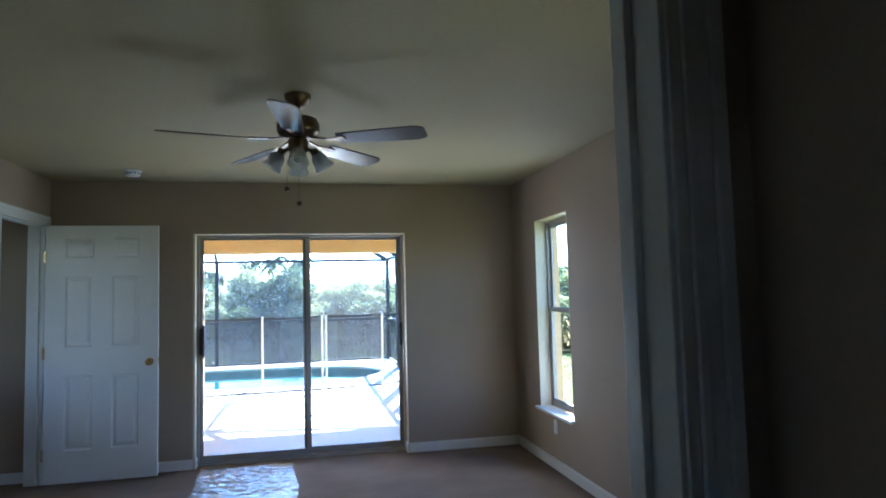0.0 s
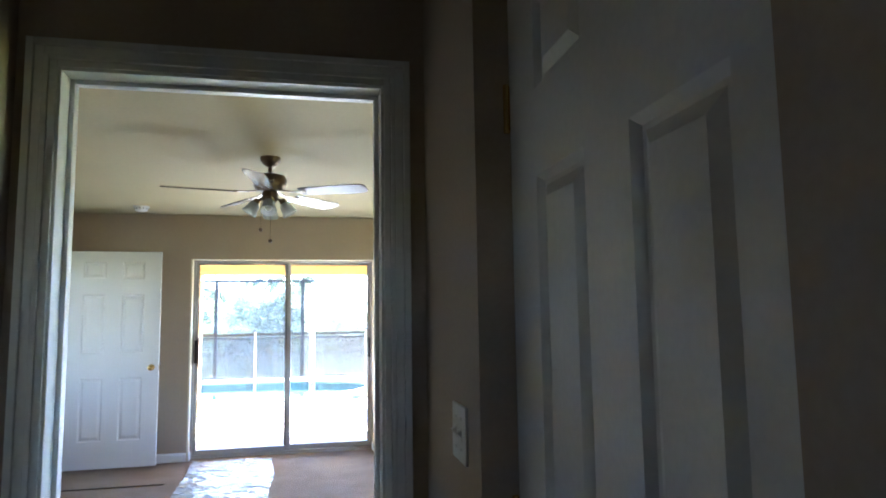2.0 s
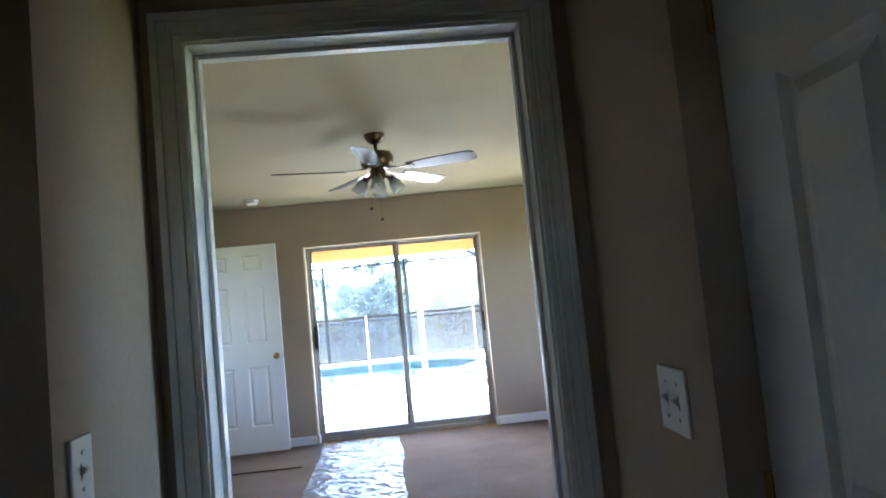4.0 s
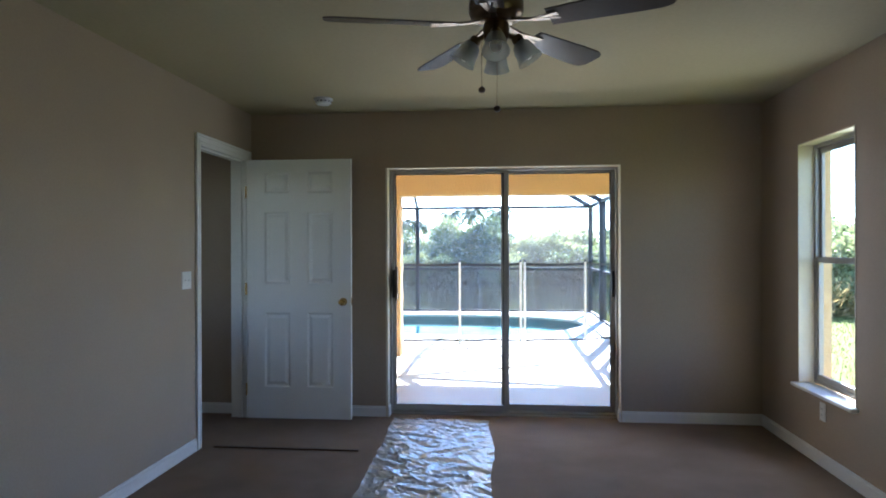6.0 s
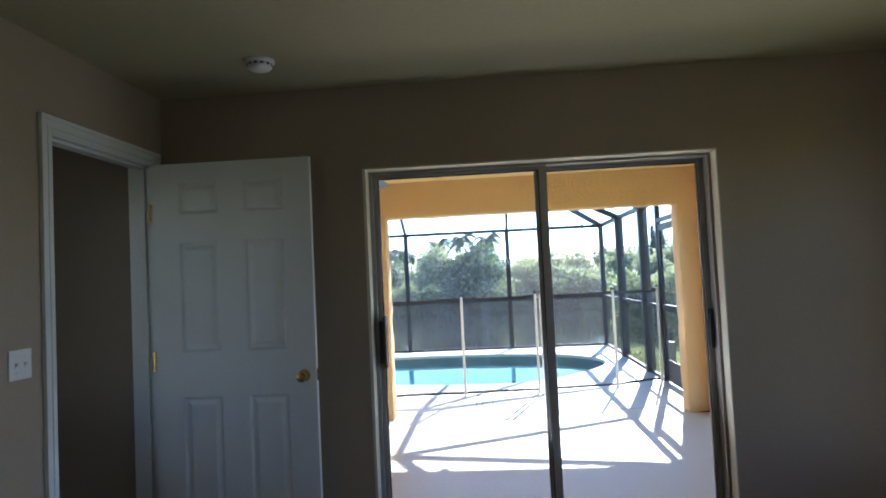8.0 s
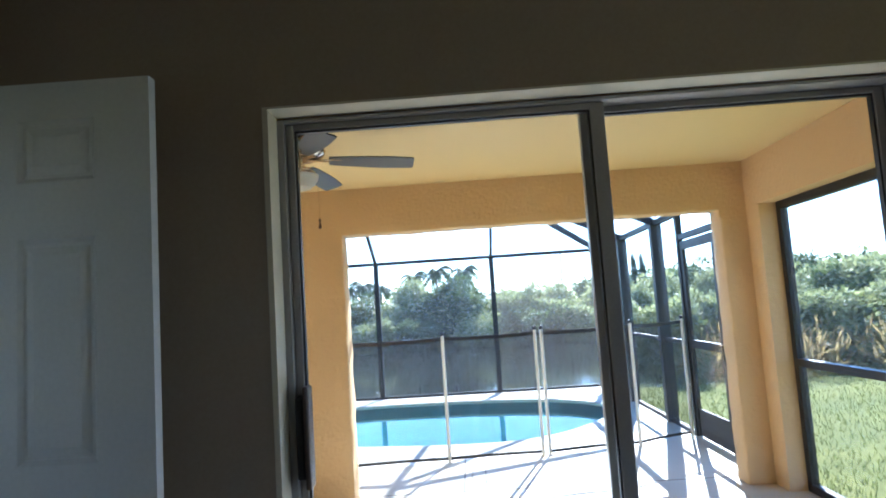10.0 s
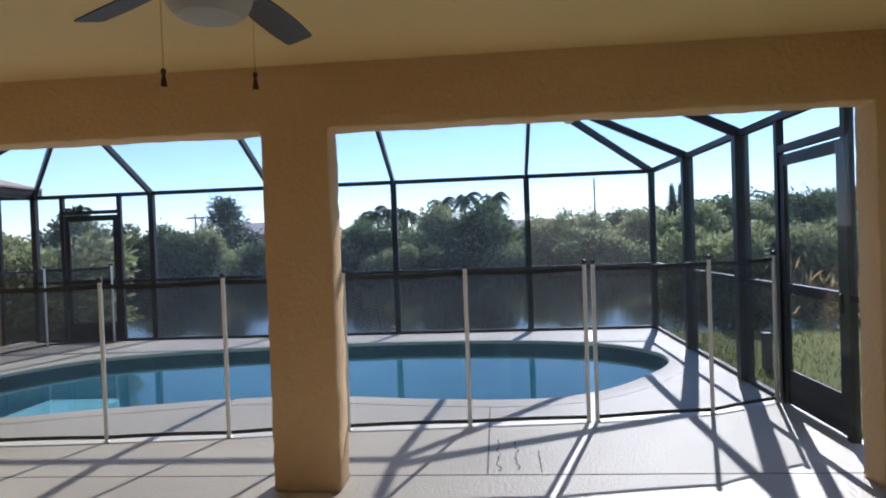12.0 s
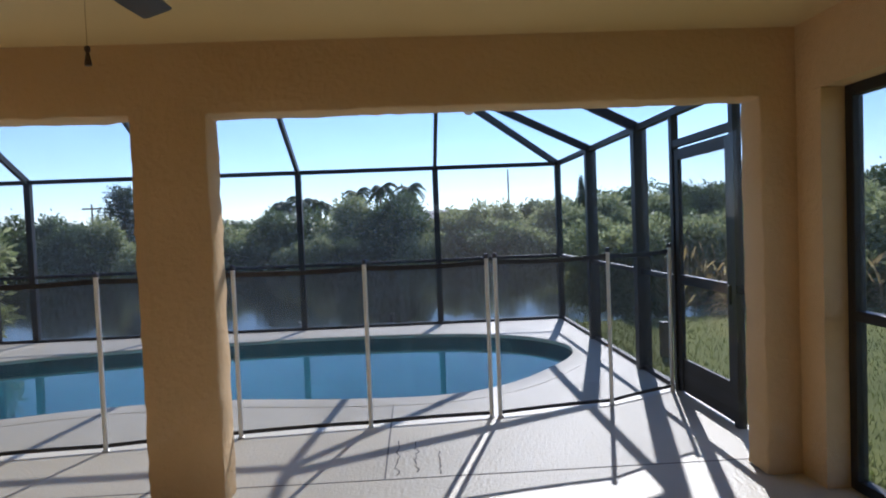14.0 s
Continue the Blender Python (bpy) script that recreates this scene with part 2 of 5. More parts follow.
def plastic_film():
    """Thin crinkled clear plastic: half clear, half mirror-like, with creases."""
    m = bpy.data.materials.new("plastic_film")
    m.use_nodes = True
    n, link = m.node_tree.nodes, m.node_tree.links.new
    p = n["Principled BSDF"]
    p.inputs["Base Color"].default_value, p.inputs["Roughness"].default_value, p.inputs["IOR"].default_value = (0.75, 0.80, 0.85, 1), 0.10, 1.5
    p.inputs["Specular IOR Level"].default_value = 1.0
    t, mix = n.new("ShaderNodeBsdfTransparent"), n.new("ShaderNodeMixShader")
    mix.inputs[0].default_value = 0.62
    link(t.outputs[0], mix.inputs[1]), link(p.outputs[0], mix.inputs[2])
    link(mix.outputs[0], n["Material Output"].inputs["Surface"])
    return m


M_FILM = plastic_film()


# ---- builders ----
def box(bm, x0, x1, y0, y1, z0, z1, bevel=0.0):
    g = bmesh.ops.create_cube(bm, size=1.0, matrix=Matrix.Translation(((x0 + x1) / 2, (y0 + y1) / 2, (z0 + z1) / 2)) @ Matrix.Diagonal((x1 - x0, y1 - y0, z1 - z0, 1)))
    if bevel:
        edges = {e for v in g["verts"] for e in v.link_edges}
        bmesh.ops.bevel(bm, geom=list(edges), offset=bevel, segments=2, affect="EDGES", profile=0.5)
    return bm


def boxes(*dims, bevel=0.0):
    bm = bmesh.new()
    for d in dims:
        box(bm, *d, bevel=bevel)
    return bm


def bar(bm, a, b, w, h, up=(0, 0, 1)):
    """A straight bar of section w x h from a to b."""
    a, b = Vector(a), Vector(b)
    d = b - a
    z = d.normalized()
    x = Vector(up).cross(z)
    x = x.normalized() if x.length > 1e-4 else Vector((1, 0, 0))
    y = z.cross(x)
    r = Matrix((x, y, z)).transposed().to_4x4()
    bmesh.ops.create_cube(bm, size=1.0, matrix=Matrix.Translation((a + b) / 2) @ r @ Matrix.Diagonal((w, h, d.length, 1)))
    return bm


def rod(bm, a, b, r, seg=10, r2=None):
    a, b = Vector(a), Vector(b)
    d = b - a
    q = d.to_track_quat("Z", "Y").to_matrix().to_4x4()
    bmesh.ops.create_cone(bm, cap_ends=True, segments=seg, radius1=r, radius2=r if r2 is None else r2, depth=d.length, matrix=Matrix.Translation((a + b) / 2) @ q)
    return bm


def lathe(bm, profile, seg=28, centre=(0, 0, 0)):
    """A turned shape from (radius, height) pairs."""
    rings = []
    for r, z in profile:
        rings.append([bm.verts.new((centre[0] + r * math.cos(2 * math.pi * i / seg), centre[1] + r * math.sin(2 * math.pi * i / seg), centre[2] + z)) for i in range(seg)])
    for a, b in zip(rings, rings[1:]):
        for i in range(seg):
            bm.faces.new((a[i], a[(i + 1) % seg], b[(i + 1) % seg], b[i]))
    for ring, flip in ((rings[0], True), (rings[-1], False)):
        bm.faces.new(list(reversed(ring)) if flip else ring)
    return bm


def part(name, bm, material, parent=None, label="", smooth=False):
    me = bpy.data.meshes.new(name)
    bmesh.ops.recalc_face_normals(bm, faces=bm.faces)
    bm.to_mesh(me)
    bm.free()
    if smooth:
        me.shade_smooth()
        me.set_sharp_from_angle(angle=radians(40))
    me.materials.append(material)
    ob = new(name, me)
    if parent:
        ob.parent = parent
    return tagged(ob, label)


def thing(name, at, label, category, group="", kind=""):
    ob = new(name)
    ob.location = at
    ob.empty_display_size = 0.1
    return tagged(ob, label, category, group, kind)


def structure(name, bm, material, label="", smooth=False):
    return tagged(part(name, bm, material, None, label, smooth), "", "", "", "structure")


# ---- plan ----
X_W, X_E, Y_S, Y_N, Z_C = -2.01, 2.03, 0.77, 5.83, 2.465
DECK = -0.09
SL_X0, SL_X1, SL_Z = -0.886, 0.972, 2.01
WIN_Y0, WIN_Y1, WIN_Z0, WIN_Z1 = 4.53, 5.225, 0.455, 2.045
OP_Y0, OP_Y1, OP_Z = 4.93, 5.72, 2.085
DR_X0, DR_X1, DR_Z = -0.314, 0.501, 2.045

# room walls
SW_Y0, SW_Y1 = 1.25, 1.85  # second window opening, behind the viewer
structure("wall_north", boxes((-3.6, SL_X0, Y_N, 5.93, 0, Z_C), (SL_X1, X_E, Y_N, 5.93, 0, Z_C), (SL_X0, SL_X1, Y_N, 5.93, SL_Z, Z_C)), M_WALL, "tan painted interior wall")
structure("wall_east", boxes((X_E, 2.12, 0.66, SW_Y0, 0, Z_C), (X_E, 2.12, SW_Y1, WIN_Y0, 0, Z_C), (X_E, 2.12, SW_Y0, SW_Y1, 0, WIN_Z0), (X_E, 2.12, SW_Y0, SW_Y1, WIN_Z1, Z_C), (X_E, 2.12, WIN_Y1, 5.93, 0, Z_C), (X_E, 2.12, WIN_Y0, WIN_Y1, 0, WIN_Z0), (X_E, 2.12, WIN_Y0, WIN_Y1, WIN_Z1, Z_C)), M_WALL, "tan painted wall with a window")
structure("wall_west", boxes((-2.13, X_W, 0.66, OP_Y0, 0, Z_C), (-2.13, X_W, OP_Y1, Y_N, 0, Z_C), (-2.13, X_W, OP_Y0, OP_Y1, OP_Z, Z_C)), M_WALL, "tan painted wall with a doorway")
structure("wall_south", boxes((X_W, DR_X0, 0.66, Y_S, 0, Z_C), (DR_X1, X_E, 0.66, Y_S, 0, Z_C), (DR_X0, DR_X1, 0.66, Y_S, DR_Z, Z_C)), M_WALL, "tan painted wall with the hall doorway")
structure("ceiling", boxes((-3.7, 2.12, -2.7, 5.93, Z_C, Z_C + 0.03)), M_CEIL, "beige textured ceiling")
structure("floor", boxes((-3.7, 2.12, -2.7, 5.93, -0.15, 0)), M_CARPET, "tan carpet floor")
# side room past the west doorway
# its west wall has an unseen opening, added to let light in
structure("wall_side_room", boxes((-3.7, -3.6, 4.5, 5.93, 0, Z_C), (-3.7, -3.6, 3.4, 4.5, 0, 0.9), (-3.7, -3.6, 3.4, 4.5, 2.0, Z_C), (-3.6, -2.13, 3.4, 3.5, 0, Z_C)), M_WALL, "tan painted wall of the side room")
# hall
structure("wall_hall_west", boxes((-0.55, -0.405, 0.215, 0.66, 0, Z_C), (-0.55, -0.405, -2.6, -0.57, 0, Z_C), (-0.55, -0.405, -0.57, 0.215, 2.06, Z_C), (-0.62, -0.555, -2.6, 0.66, 0, Z_C)), M_WALL, "tan painted hall wall")
structure("wall_hall_east", boxes((0.61, 0.73, 0.122, 0.66, 0, Z_C), (0.61, 0.73, -2.6, -0.665, 0, Z_C), (0.61, 0.73, -0.665, 0.122, 2.06, Z_C), (0.74, 0.80, -2.6, 0.66, 0, Z_C)), M_WALL, "tan painted hall wall")
# the unseen slit at x -0.1 to 0.15 is added to brighten the hall
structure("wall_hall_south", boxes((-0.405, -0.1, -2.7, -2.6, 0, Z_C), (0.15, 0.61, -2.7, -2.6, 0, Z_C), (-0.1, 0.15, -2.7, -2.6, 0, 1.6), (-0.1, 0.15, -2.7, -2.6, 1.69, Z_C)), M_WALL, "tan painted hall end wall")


# baseboards
def baseboard(x0, x1, y0, y1):
    bm = boxes((x0, x1, y0, y1, 0, 0.072), bevel=0.003)
    cx, cy = (x1 - x0) / 2, (y1 - y0) / 2
    t = 0.004
    if cx > cy:
        box(bm, x0, x1, y0 + (t if y0 > 2 else 0), y1 - (0 if y0 > 2 else t), 0.072, 0.086, bevel=0.003)
    else:
        box(bm, x0 + (t if x0 > 0 else 0), x1 - (0 if x0 > 0 else t), y0, y1, 0.072, 0.086, bevel=0.003)
    return tagged(part("baseboard", bm, M_TRIM, None, "white painted wooden baseboard"), "", "", "", "structure")


baseboard(X_W, SL_X0 - 0.004, Y_N - 0.014, Y_N)
baseboard(SL_X1 + 0.004, X_E, Y_N - 0.014, Y_N)
baseboard(X_E - 0.014, X_E, Y_S, Y_N - 0.016)
baseboard(X_W, X_W + 0.014, Y_S, 4.86)
baseboard(-3.6, -2.135, Y_N - 0.014, Y_N)
baseboard(0.58, X_E - 0.016, Y_S, Y_S + 0.014)
baseboard(X_W + 0.016, -0.40, Y_S, Y_S + 0.014)
baseboard(SL_X0 + 0.014, SL_X0 + 0.026, Y_N - 0.014, 5.915)
baseboard(SL_X1 - 0.016, SL_X1 - 0.004, Y_N - 0.014, 5.915)


def casing(name, axis, face, side, a0, a1, top, width=0.07, label="white painted door casing"):
    """Moulded casing round an opening. axis: the way the wall runs; face: the wall's face; side: the way it stands proud."""
    bm = bmesh.new()
    for lo, hi, t in ((0.0, 0.018, 0.010), (0.018, 0.030, 0.015), (0.030, 0.052, 0.012), (0.052, width, 0.019)):
        f0, f1 = sorted((face, face + side * t))
        for u0, u1, z0, z1 in ((a0 - hi, a0 - lo, 0, top + hi), (a1 + lo, a1 + hi, 0, top + hi), (a0 - lo, a1 + lo, top + lo, top + hi)):
            if axis == "x":
                box(bm, u0, u1, f0, f1, z0, z1, bevel=0.002)
            else:
                box(bm, f0, f1, u0, u1, z0, z1, bevel=0.002)
    return structure(name, bm, M_TRIM, label)


def jamb(axis, a0, a1, top, f0, f1):
    """Lining boards and stop of a doorway."""
    t = 0.012
    mid = (f0 + f1) / 2
    dims = [(a0, a0 + t, f0, f1, 0, top), (a1 - t, a1, f0, f1, 0, top), (a0 + t, a1 - t, f0, f1, top - t, top)]
    dims += [(a0 + t, a0 + 2 * t, mid, mid + 0.03, 0, top - t), (a1 - 2 * t, a1 - t, mid, mid + 0.03, 0, top - t), (a0 + 2 * t, a1 - 2 * t, mid, mid + 0.03, top - 2 * t, top - t)]
    if axis == "y":
        dims = [(d[2], d[3], d[0], d[1], d[4], d[5]) for d in dims]
    return structure("door_jamb", boxes(*dims, bevel=0.002), M_TRIM, "white painted door jamb and stop")


casing("trim_hall_door", "x", 0.66, -1, DR_X0 + 0.004, DR_X1 - 0.004, DR_Z - 0.004)
casing("trim_room_door", "x", Y_S, 1, DR_X0 + 0.004, DR_X1 - 0.004, DR_Z - 0.004)
jamb("x", DR_X0, DR_X1, DR_Z, 0.655, 0.775)
casing("trim_side_door", "y", X_W, 1, OP_Y0 + 0.004, OP_Y1 - 0.004, OP_Z - 0.004)
jamb("y", OP_Y0, OP_Y1, OP_Z, -2.135, -2.005)

# reveals of sliding door and window
structure("reveal_slider", boxes((SL_X0 - 0.002, SL_X0 + 0.014, Y_N - 0.003, 5.915, 0, SL_Z - 0.004), (SL_X1 - 0.004, SL_X1 + 0.002, Y_N - 0.003, 5.915, 0, SL_Z - 0.004), (SL_X0 - 0.002, SL_X1 + 0.002, Y_N - 0.003, 5.915, SL_Z - 0.004, SL_Z + 0.003)), M_REVEAL, "cream painted drywall return")
structure("reveal_window", boxes((X_E - 0.003, 2.14, WIN_Y0 - 0.002, WIN_Y0 + 0.005, WIN_Z0, WIN_Z1 - 0.005), (X_E - 0.003, 2.14, WIN_Y1 - 0.005, WIN_Y1 + 0.002, WIN_Z0, WIN_Z1 - 0.005), (X_E - 0.003, 2.14, WIN_Y0 - 0.002, WIN_Y1 + 0.002, WIN_Z1 - 0.005, WIN_Z1 + 0.002)), M_REVEAL, "cream painted window return")

# outer walls, porch ceiling and roof
structure("wall_outer_north", boxes((-8.35, SL_X0, 5.935, 6.06, DECK, 2.6), (SL_X1, 2.13, 5.935, 6.06, DECK, 2.6), (SL_X0, SL_X1, 5.935, 6.06, SL_Z, 2.6), (SL_X0, SL_X1, 5.935, 6.06, DECK, 0.0)), M_STUCCO, "peach stucco outer wall")
structure("wall_outer_east", boxes((2.125, 2.24, -2.7, SW_Y0, -0.2, 2.5), (2.125, 2.24, SW_Y1, WIN_Y0, -0.2, 2.5), (2.125, 2.24, SW_Y0, SW_Y1, -0.2, WIN_Z0), (2.125, 2.24, SW_Y0, SW_Y1, WIN_Z1, 2.5), (2.125, 2.24, WIN_Y1, 6.06, -0.2, 2.5), (2.125, 2.24, WIN_Y0, WIN_Y1, -0.2, WIN_Z0 - 0.03), (2.125, 2.24, WIN_Y0, WIN_Y1, WIN_Z1, 2.5)), M_STUCCO, "peach stucco outer wall")
# gap continues the added light slit of the hall end wall
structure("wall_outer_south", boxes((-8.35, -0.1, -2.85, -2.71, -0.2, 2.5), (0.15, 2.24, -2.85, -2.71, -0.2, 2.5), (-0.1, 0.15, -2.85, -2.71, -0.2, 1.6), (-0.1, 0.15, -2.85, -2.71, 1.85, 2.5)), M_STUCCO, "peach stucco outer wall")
structure("porch_ceiling", boxes((-8.35, 1.93, 6.06, 9.2, 2.44, 2.47)), M_PCEIL, "peach painted porch ceiling")


def rough_edges(bm, cuts, amount):
    """Uneven stucco: cut edges finely and push the points about."""
    bmesh.ops.subdivide_edges(bm, edges=bm.edges[:], cuts=cuts, use_grid_fill=True)
    for v in bm.verts:
        v.co += noise.noise_vector(v.co * 9.0) * amount
    return bm


def stucco_front(y0, y1, step=0.07):
    """Beam, column and pier in one piece: a fine grid with the openings left out, its points pushed about."""
    def cuts(marks):
        out = []
        for a, d in zip(marks, marks[1:]):
            k = max(1, round((d - a) / step))
            out += [a + (d - a) * q / k for q in range(k)]
        return out + [marks[-1]]
    xs = cuts((-8.35, -1.738, -1.328, 1.725, 2.13))
    zs = cuts((DECK, 2.06, 2.60))
    solid = lambda x, z: z > 2.06 or -1.738 < x < -1.328 or x > 1.725
    bm = bmesh.new()
    vs = {}
    def vert(i, k, side):
        if (i, k, side) not in vs:
            p = Vector((xs[i], (y0, y1)[side], zs[k]))
            vs[i, k, side] = bm.verts.new(p)
        return vs[i, k, side]
    filled = {(i, k) for i in range(len(xs) - 1) for k in range(len(zs) - 1) if solid((xs[i] + xs[i + 1]) / 2, (zs[k] + zs[k + 1]) / 2)}
    for i, k in filled:
        for side in (0, 1):
            bm.faces.new([vert(*q, side) for q in ((i, k), (i + 1, k), (i + 1, k + 1), (i, k + 1))])
        for di, dk, a, d in ((-1, 0, (i, k), (i, k + 1)), (1, 0, (i + 1, k), (i + 1, k + 1)), (0, -1, (i, k), (i + 1, k)), (0, 1, (i, k + 1), (i + 1, k + 1))):
            if (i + di, k + dk) not in filled:
                bm.faces.new([vert(*a, 0), vert(*d, 0), vert(*d, 1), vert(*a, 1)])
    bmesh.ops.recalc_face_normals(bm, faces=bm.faces)
    sharp = [e for e in bm.edges if len(e.link_faces) == 2 and e.calc_face_angle(0) > 1]
    bmesh.ops.bevel(bm, geom=sharp, offset=0.013, segments=2, affect="EDGES", profile=0.5)
    for v in bm.verts:
        v.co += noise.noise_vector(v.co * 7.0) * 0.006 + noise.noise_vector(v.co * 23.0) * 0.008
    return bm


structure("porch_front", stucco_front(9.2, 9.42), M_STUCCO, "peach stucco porch beam, column and corner pier", smooth=True)
structure("porch_wall_east", rough_edges(boxes((1.93, 2.13, 8.985, 9.2, DECK, 2.06), (1.93, 2.13, 6.06, 6.5, DECK, 2.06), (1.93, 2.13, 6.06, 9.2, 2.06, 2.60)), 4, 0.004), M_STUCCO, "peach stucco porch side wall with a screened opening")


def hip_roof(name, x0, x1, y0, y1, z, slope, label, thick=0.12):
    bm = bmesh.new()
    w, d = x1 - x0, y1 - y0
    r = min(w, d) / 2
    top = z + thick + r * slope
    if w > d:
        ridge = ((x0 + r, (y0 + y1) / 2), (x1 - r, (y0 + y1) / 2))
    else:
        ridge = (((x0 + x1) / 2, y0 + r), ((x0 + x1) / 2, y1 - r))
    low = [bm.verts.new((x, y, z)) for x, y in ((x0, y0), (x1, y0), (x1, y1), (x0, y1))]
    edge = [bm.verts.new((v.co.x, v.co.y, z + thick)) for v in low]
    a, b = (bm.verts.new((*p, top)) for p in ridge)
    bm.faces.new(low)
    for i in range(4):
        j = (i + 1) % 4
        bm.faces.new((low[i], low[j], edge[j], edge[i]))
    if w > d:
        for f in ((edge[0], edge[1], b, a), (edge[1], edge[2], b), (edge[2], edge[3], a, b), (edge[3], edge[0], a)):
            bm.faces.new(f)
    else:
        for f in ((edge[0], edge[1], a), (edge[1], edge[2], b, a), (edge[2], edge[3], b), (edge[3], edge[0], a, b)):
            bm.faces.new(f)
    return structure(name, bm, M_ROOF, label)


hip_roof("roof", -9.0, 2.75, -3.3, 10.3, 2.615, 0.30, "brown shingle hip roof", thick=0.02)
structure("eave", boxes((-8.35, 2.75, 9.425, 10.26, 2.36, 2.39), (2.135, 2.75, -3.3, 9.42, 2.51, 2.54)), M_TRIM, "white soffit under the eave")
structure("fascia", boxes((-8.3, 2.75, 10.26, 10.32, 2.30, 2.63), (2.70, 2.75, -3.3, 10.255, 2.50, 2.61)), M_FASCIA, "dark bronze gutter and fascia")

# house wing across the pool
wing = thing("house_wing", (-8.35, 13.0, DECK), "peach stucco house wing beside the pool", "house", kind="")
WO = Vector((-8.35, 13.0, DECK))


def wbox(*dims, bevel=0.0):
    return boxes(*[(d[0] - WO.x, d[1] - WO.x, d[2] - WO.y, d[3] - WO.y, d[4] - WO.z, d[5] - WO.z) for d in dims], bevel=bevel)


part("wall", wbox((-8.6, -8.35, 6.065, 11.97, -0.2, 2.42), (-8.6, -8.35, 13.89, 15.1, -0.2, 2.42), (-8.6, -8.35, 11.97, 13.89, -0.2, 1.215), (-8.6, -8.35, 11.97, 13.89, 2.13, 2.42), (-15, -8.6, 14.9, 15.1, -0.2, 2.42), (-15.2, -15.0, 6.0, 15.1, -0.2, 2.42)), M_STUCCO, wing, "peach stucco wall")
part("fascia_board", wbox((-7.93, -7.89, 10.35, 15.55, 2.32, 2.42), (-15.6, -7.93, 15.51, 15.55, 2.32, 2.42)), M_FASCIA, wing, "dark bronze fascia")
part("soffit", wbox((-8.35, -7.932, 10.35, 15.508, 2.325, 2.34), (-15.6, -8.352, 15.1, 15.508, 2.325, 2.34)), M_TRIM, wing, "white soffit")
wr = hip_roof("roof_wing", -15.65, -7.88, 2.0, 15.56, 2.425, 0.34, "", thick=0.03)
wr.name = "wing_roof"
wr.parent = wing
wr.matrix_parent_inverse = Matrix.Translation(-WO)
del wr["kind"]
wwin = part("window", wbox((-8.50, -8.40, 11.97, 12.02, 1.215, 2.13), (-8.50, -8.40, 13.84, 13.89, 1.215, 2.13), (-8.50, -8.40, 12.02, 13.84, 1.215, 1.255), (-8.50, -8.40, 12.02, 13.84, 2.09, 2.13), (-8.49, -8.41, 13.14, 13.19, 1.255, 2.09), bevel=0.004), M_WHITEAL, wing, "white framed sliding window")
part("pane", wbox((-8.48, -8.47, 12.02, 13.14, 1.255, 2.09)), M_GLASS, wwin)
part("pane", wbox((-8.46, -8.45, 13.19, 13.84, 1.255, 2.09)), M_GLASS, wwin)
part("sill", wbox((-8.40, -8.30, 11.93, 13.93, 1.18, 1.215), bevel=0.006), M_STUCCO, wing)
part("dark_room", wbox((-9.7, -9.6, 11.0, 14.6, 0.0, 2.4), (-9.6, -8.61, 14.5, 14.6, 0, 2.4), (-9.6, -8.61, 11.0, 11.1, 0, 2.4)), M_WALL, wing, "unlit room behind the window")

# ---- ground and water ----
gx = (-900, -200, -60, -16, -8.3, -8.2, -4, 0, 1.9, 2.04, 6, 14, 40, 120, 400, 900)
gy = (-400, -60, -4, 6.1, 6.2, 15.34, 15.44, 16.6, 17.6, 28, 39.5, 41.5, 60, 150, 500, 2500)
gm = bmesh.new()
gv = []
for gyv in gy:
    row = []
    for gxv in gx:
        z = -0.17
        if -8.25 < gxv < 1.95 and 6.15 < gyv < 15.4:
            z = -2.6
        if 16.5 < gyv < 17.0:
            z = -0.5
        if 17.0 < gyv < 40:
            z = -2.0
        elif gyv >= 40:
            z = 0.0
        row.append(gm.verts.new((gxv, gyv, z)))
    gv.append(row)
for r0, r1 in zip(gv, gv[1:]):
    for i in range(len(gx) - 1):
        gm.faces.new((r0[i], r0[i + 1], r1[i + 1], r1[i]))
structure("ground", gm, M_GRASS, "grass lawn and canal banks")
wb = bmesh.new()
bmesh.ops.create_grid(wb, x_segments=2, y_segments=2, size=1, matrix=Matrix.Translation((0, 28.8, -0.8)) @ Matrix.Diagonal((900, 12.3, 1, 1)))
structure("water_canal", wb, M_CANAL, "dark rippled canal water")
structure("seawall", boxes((-60, 60, 16.75, 16.98, -1.9, -0.47), bevel=0.02), M_COPING, "concrete canal seawall cap")

# ---- pool ----
POOL_PTS = [(-6.50, 11.55), (-6.02, 11.05), (-5.1, 10.87), (-4.0, 11.18), (-3.0, 11.45), (-2.0, 11.50), (-1.0, 11.34), (-0.1, 11.29), (0.55, 11.55), (1.15, 12.2), (1.52, 12.85), (1.50, 13.5), (1.0, 14.12), (0.0, 14.50), (-1.8, 14.62), (-4.0, 14.38), (-5.6, 13.92), (-6.4, 13.1), (-6.62, 12.2)]


def closed_curve(points, n):
    """A smooth closed line through the points."""
    out, k = [], len(points)
    for i in range(k):
        p = [Vector((*points[(i + j) % k], 0)) for j in (-1, 0, 1, 2)]
        for s in range(n):
            t = s / n
            out.append(0.5 * ((2 * p[1]) + (p[2] - p[0]) * t + (2 * p[0] - 5 * p[1] + 4 * p[2] - p[3]) * t * t + (3 * p[1] - p[0] - 3 * p[2] + p[3]) * t ** 3))
    return out


EDGE = closed_curve(POOL_PTS, 6)
NE = len(EDGE)


def offset_edge(d):
    out = []
    for i in range(NE):
        t = EDGE[(i + 1) % NE] - EDGE[i - 1]
        out.append(EDGE[i] + Vector((t.y, -t.x, 0)).normalized() * d)
    return out


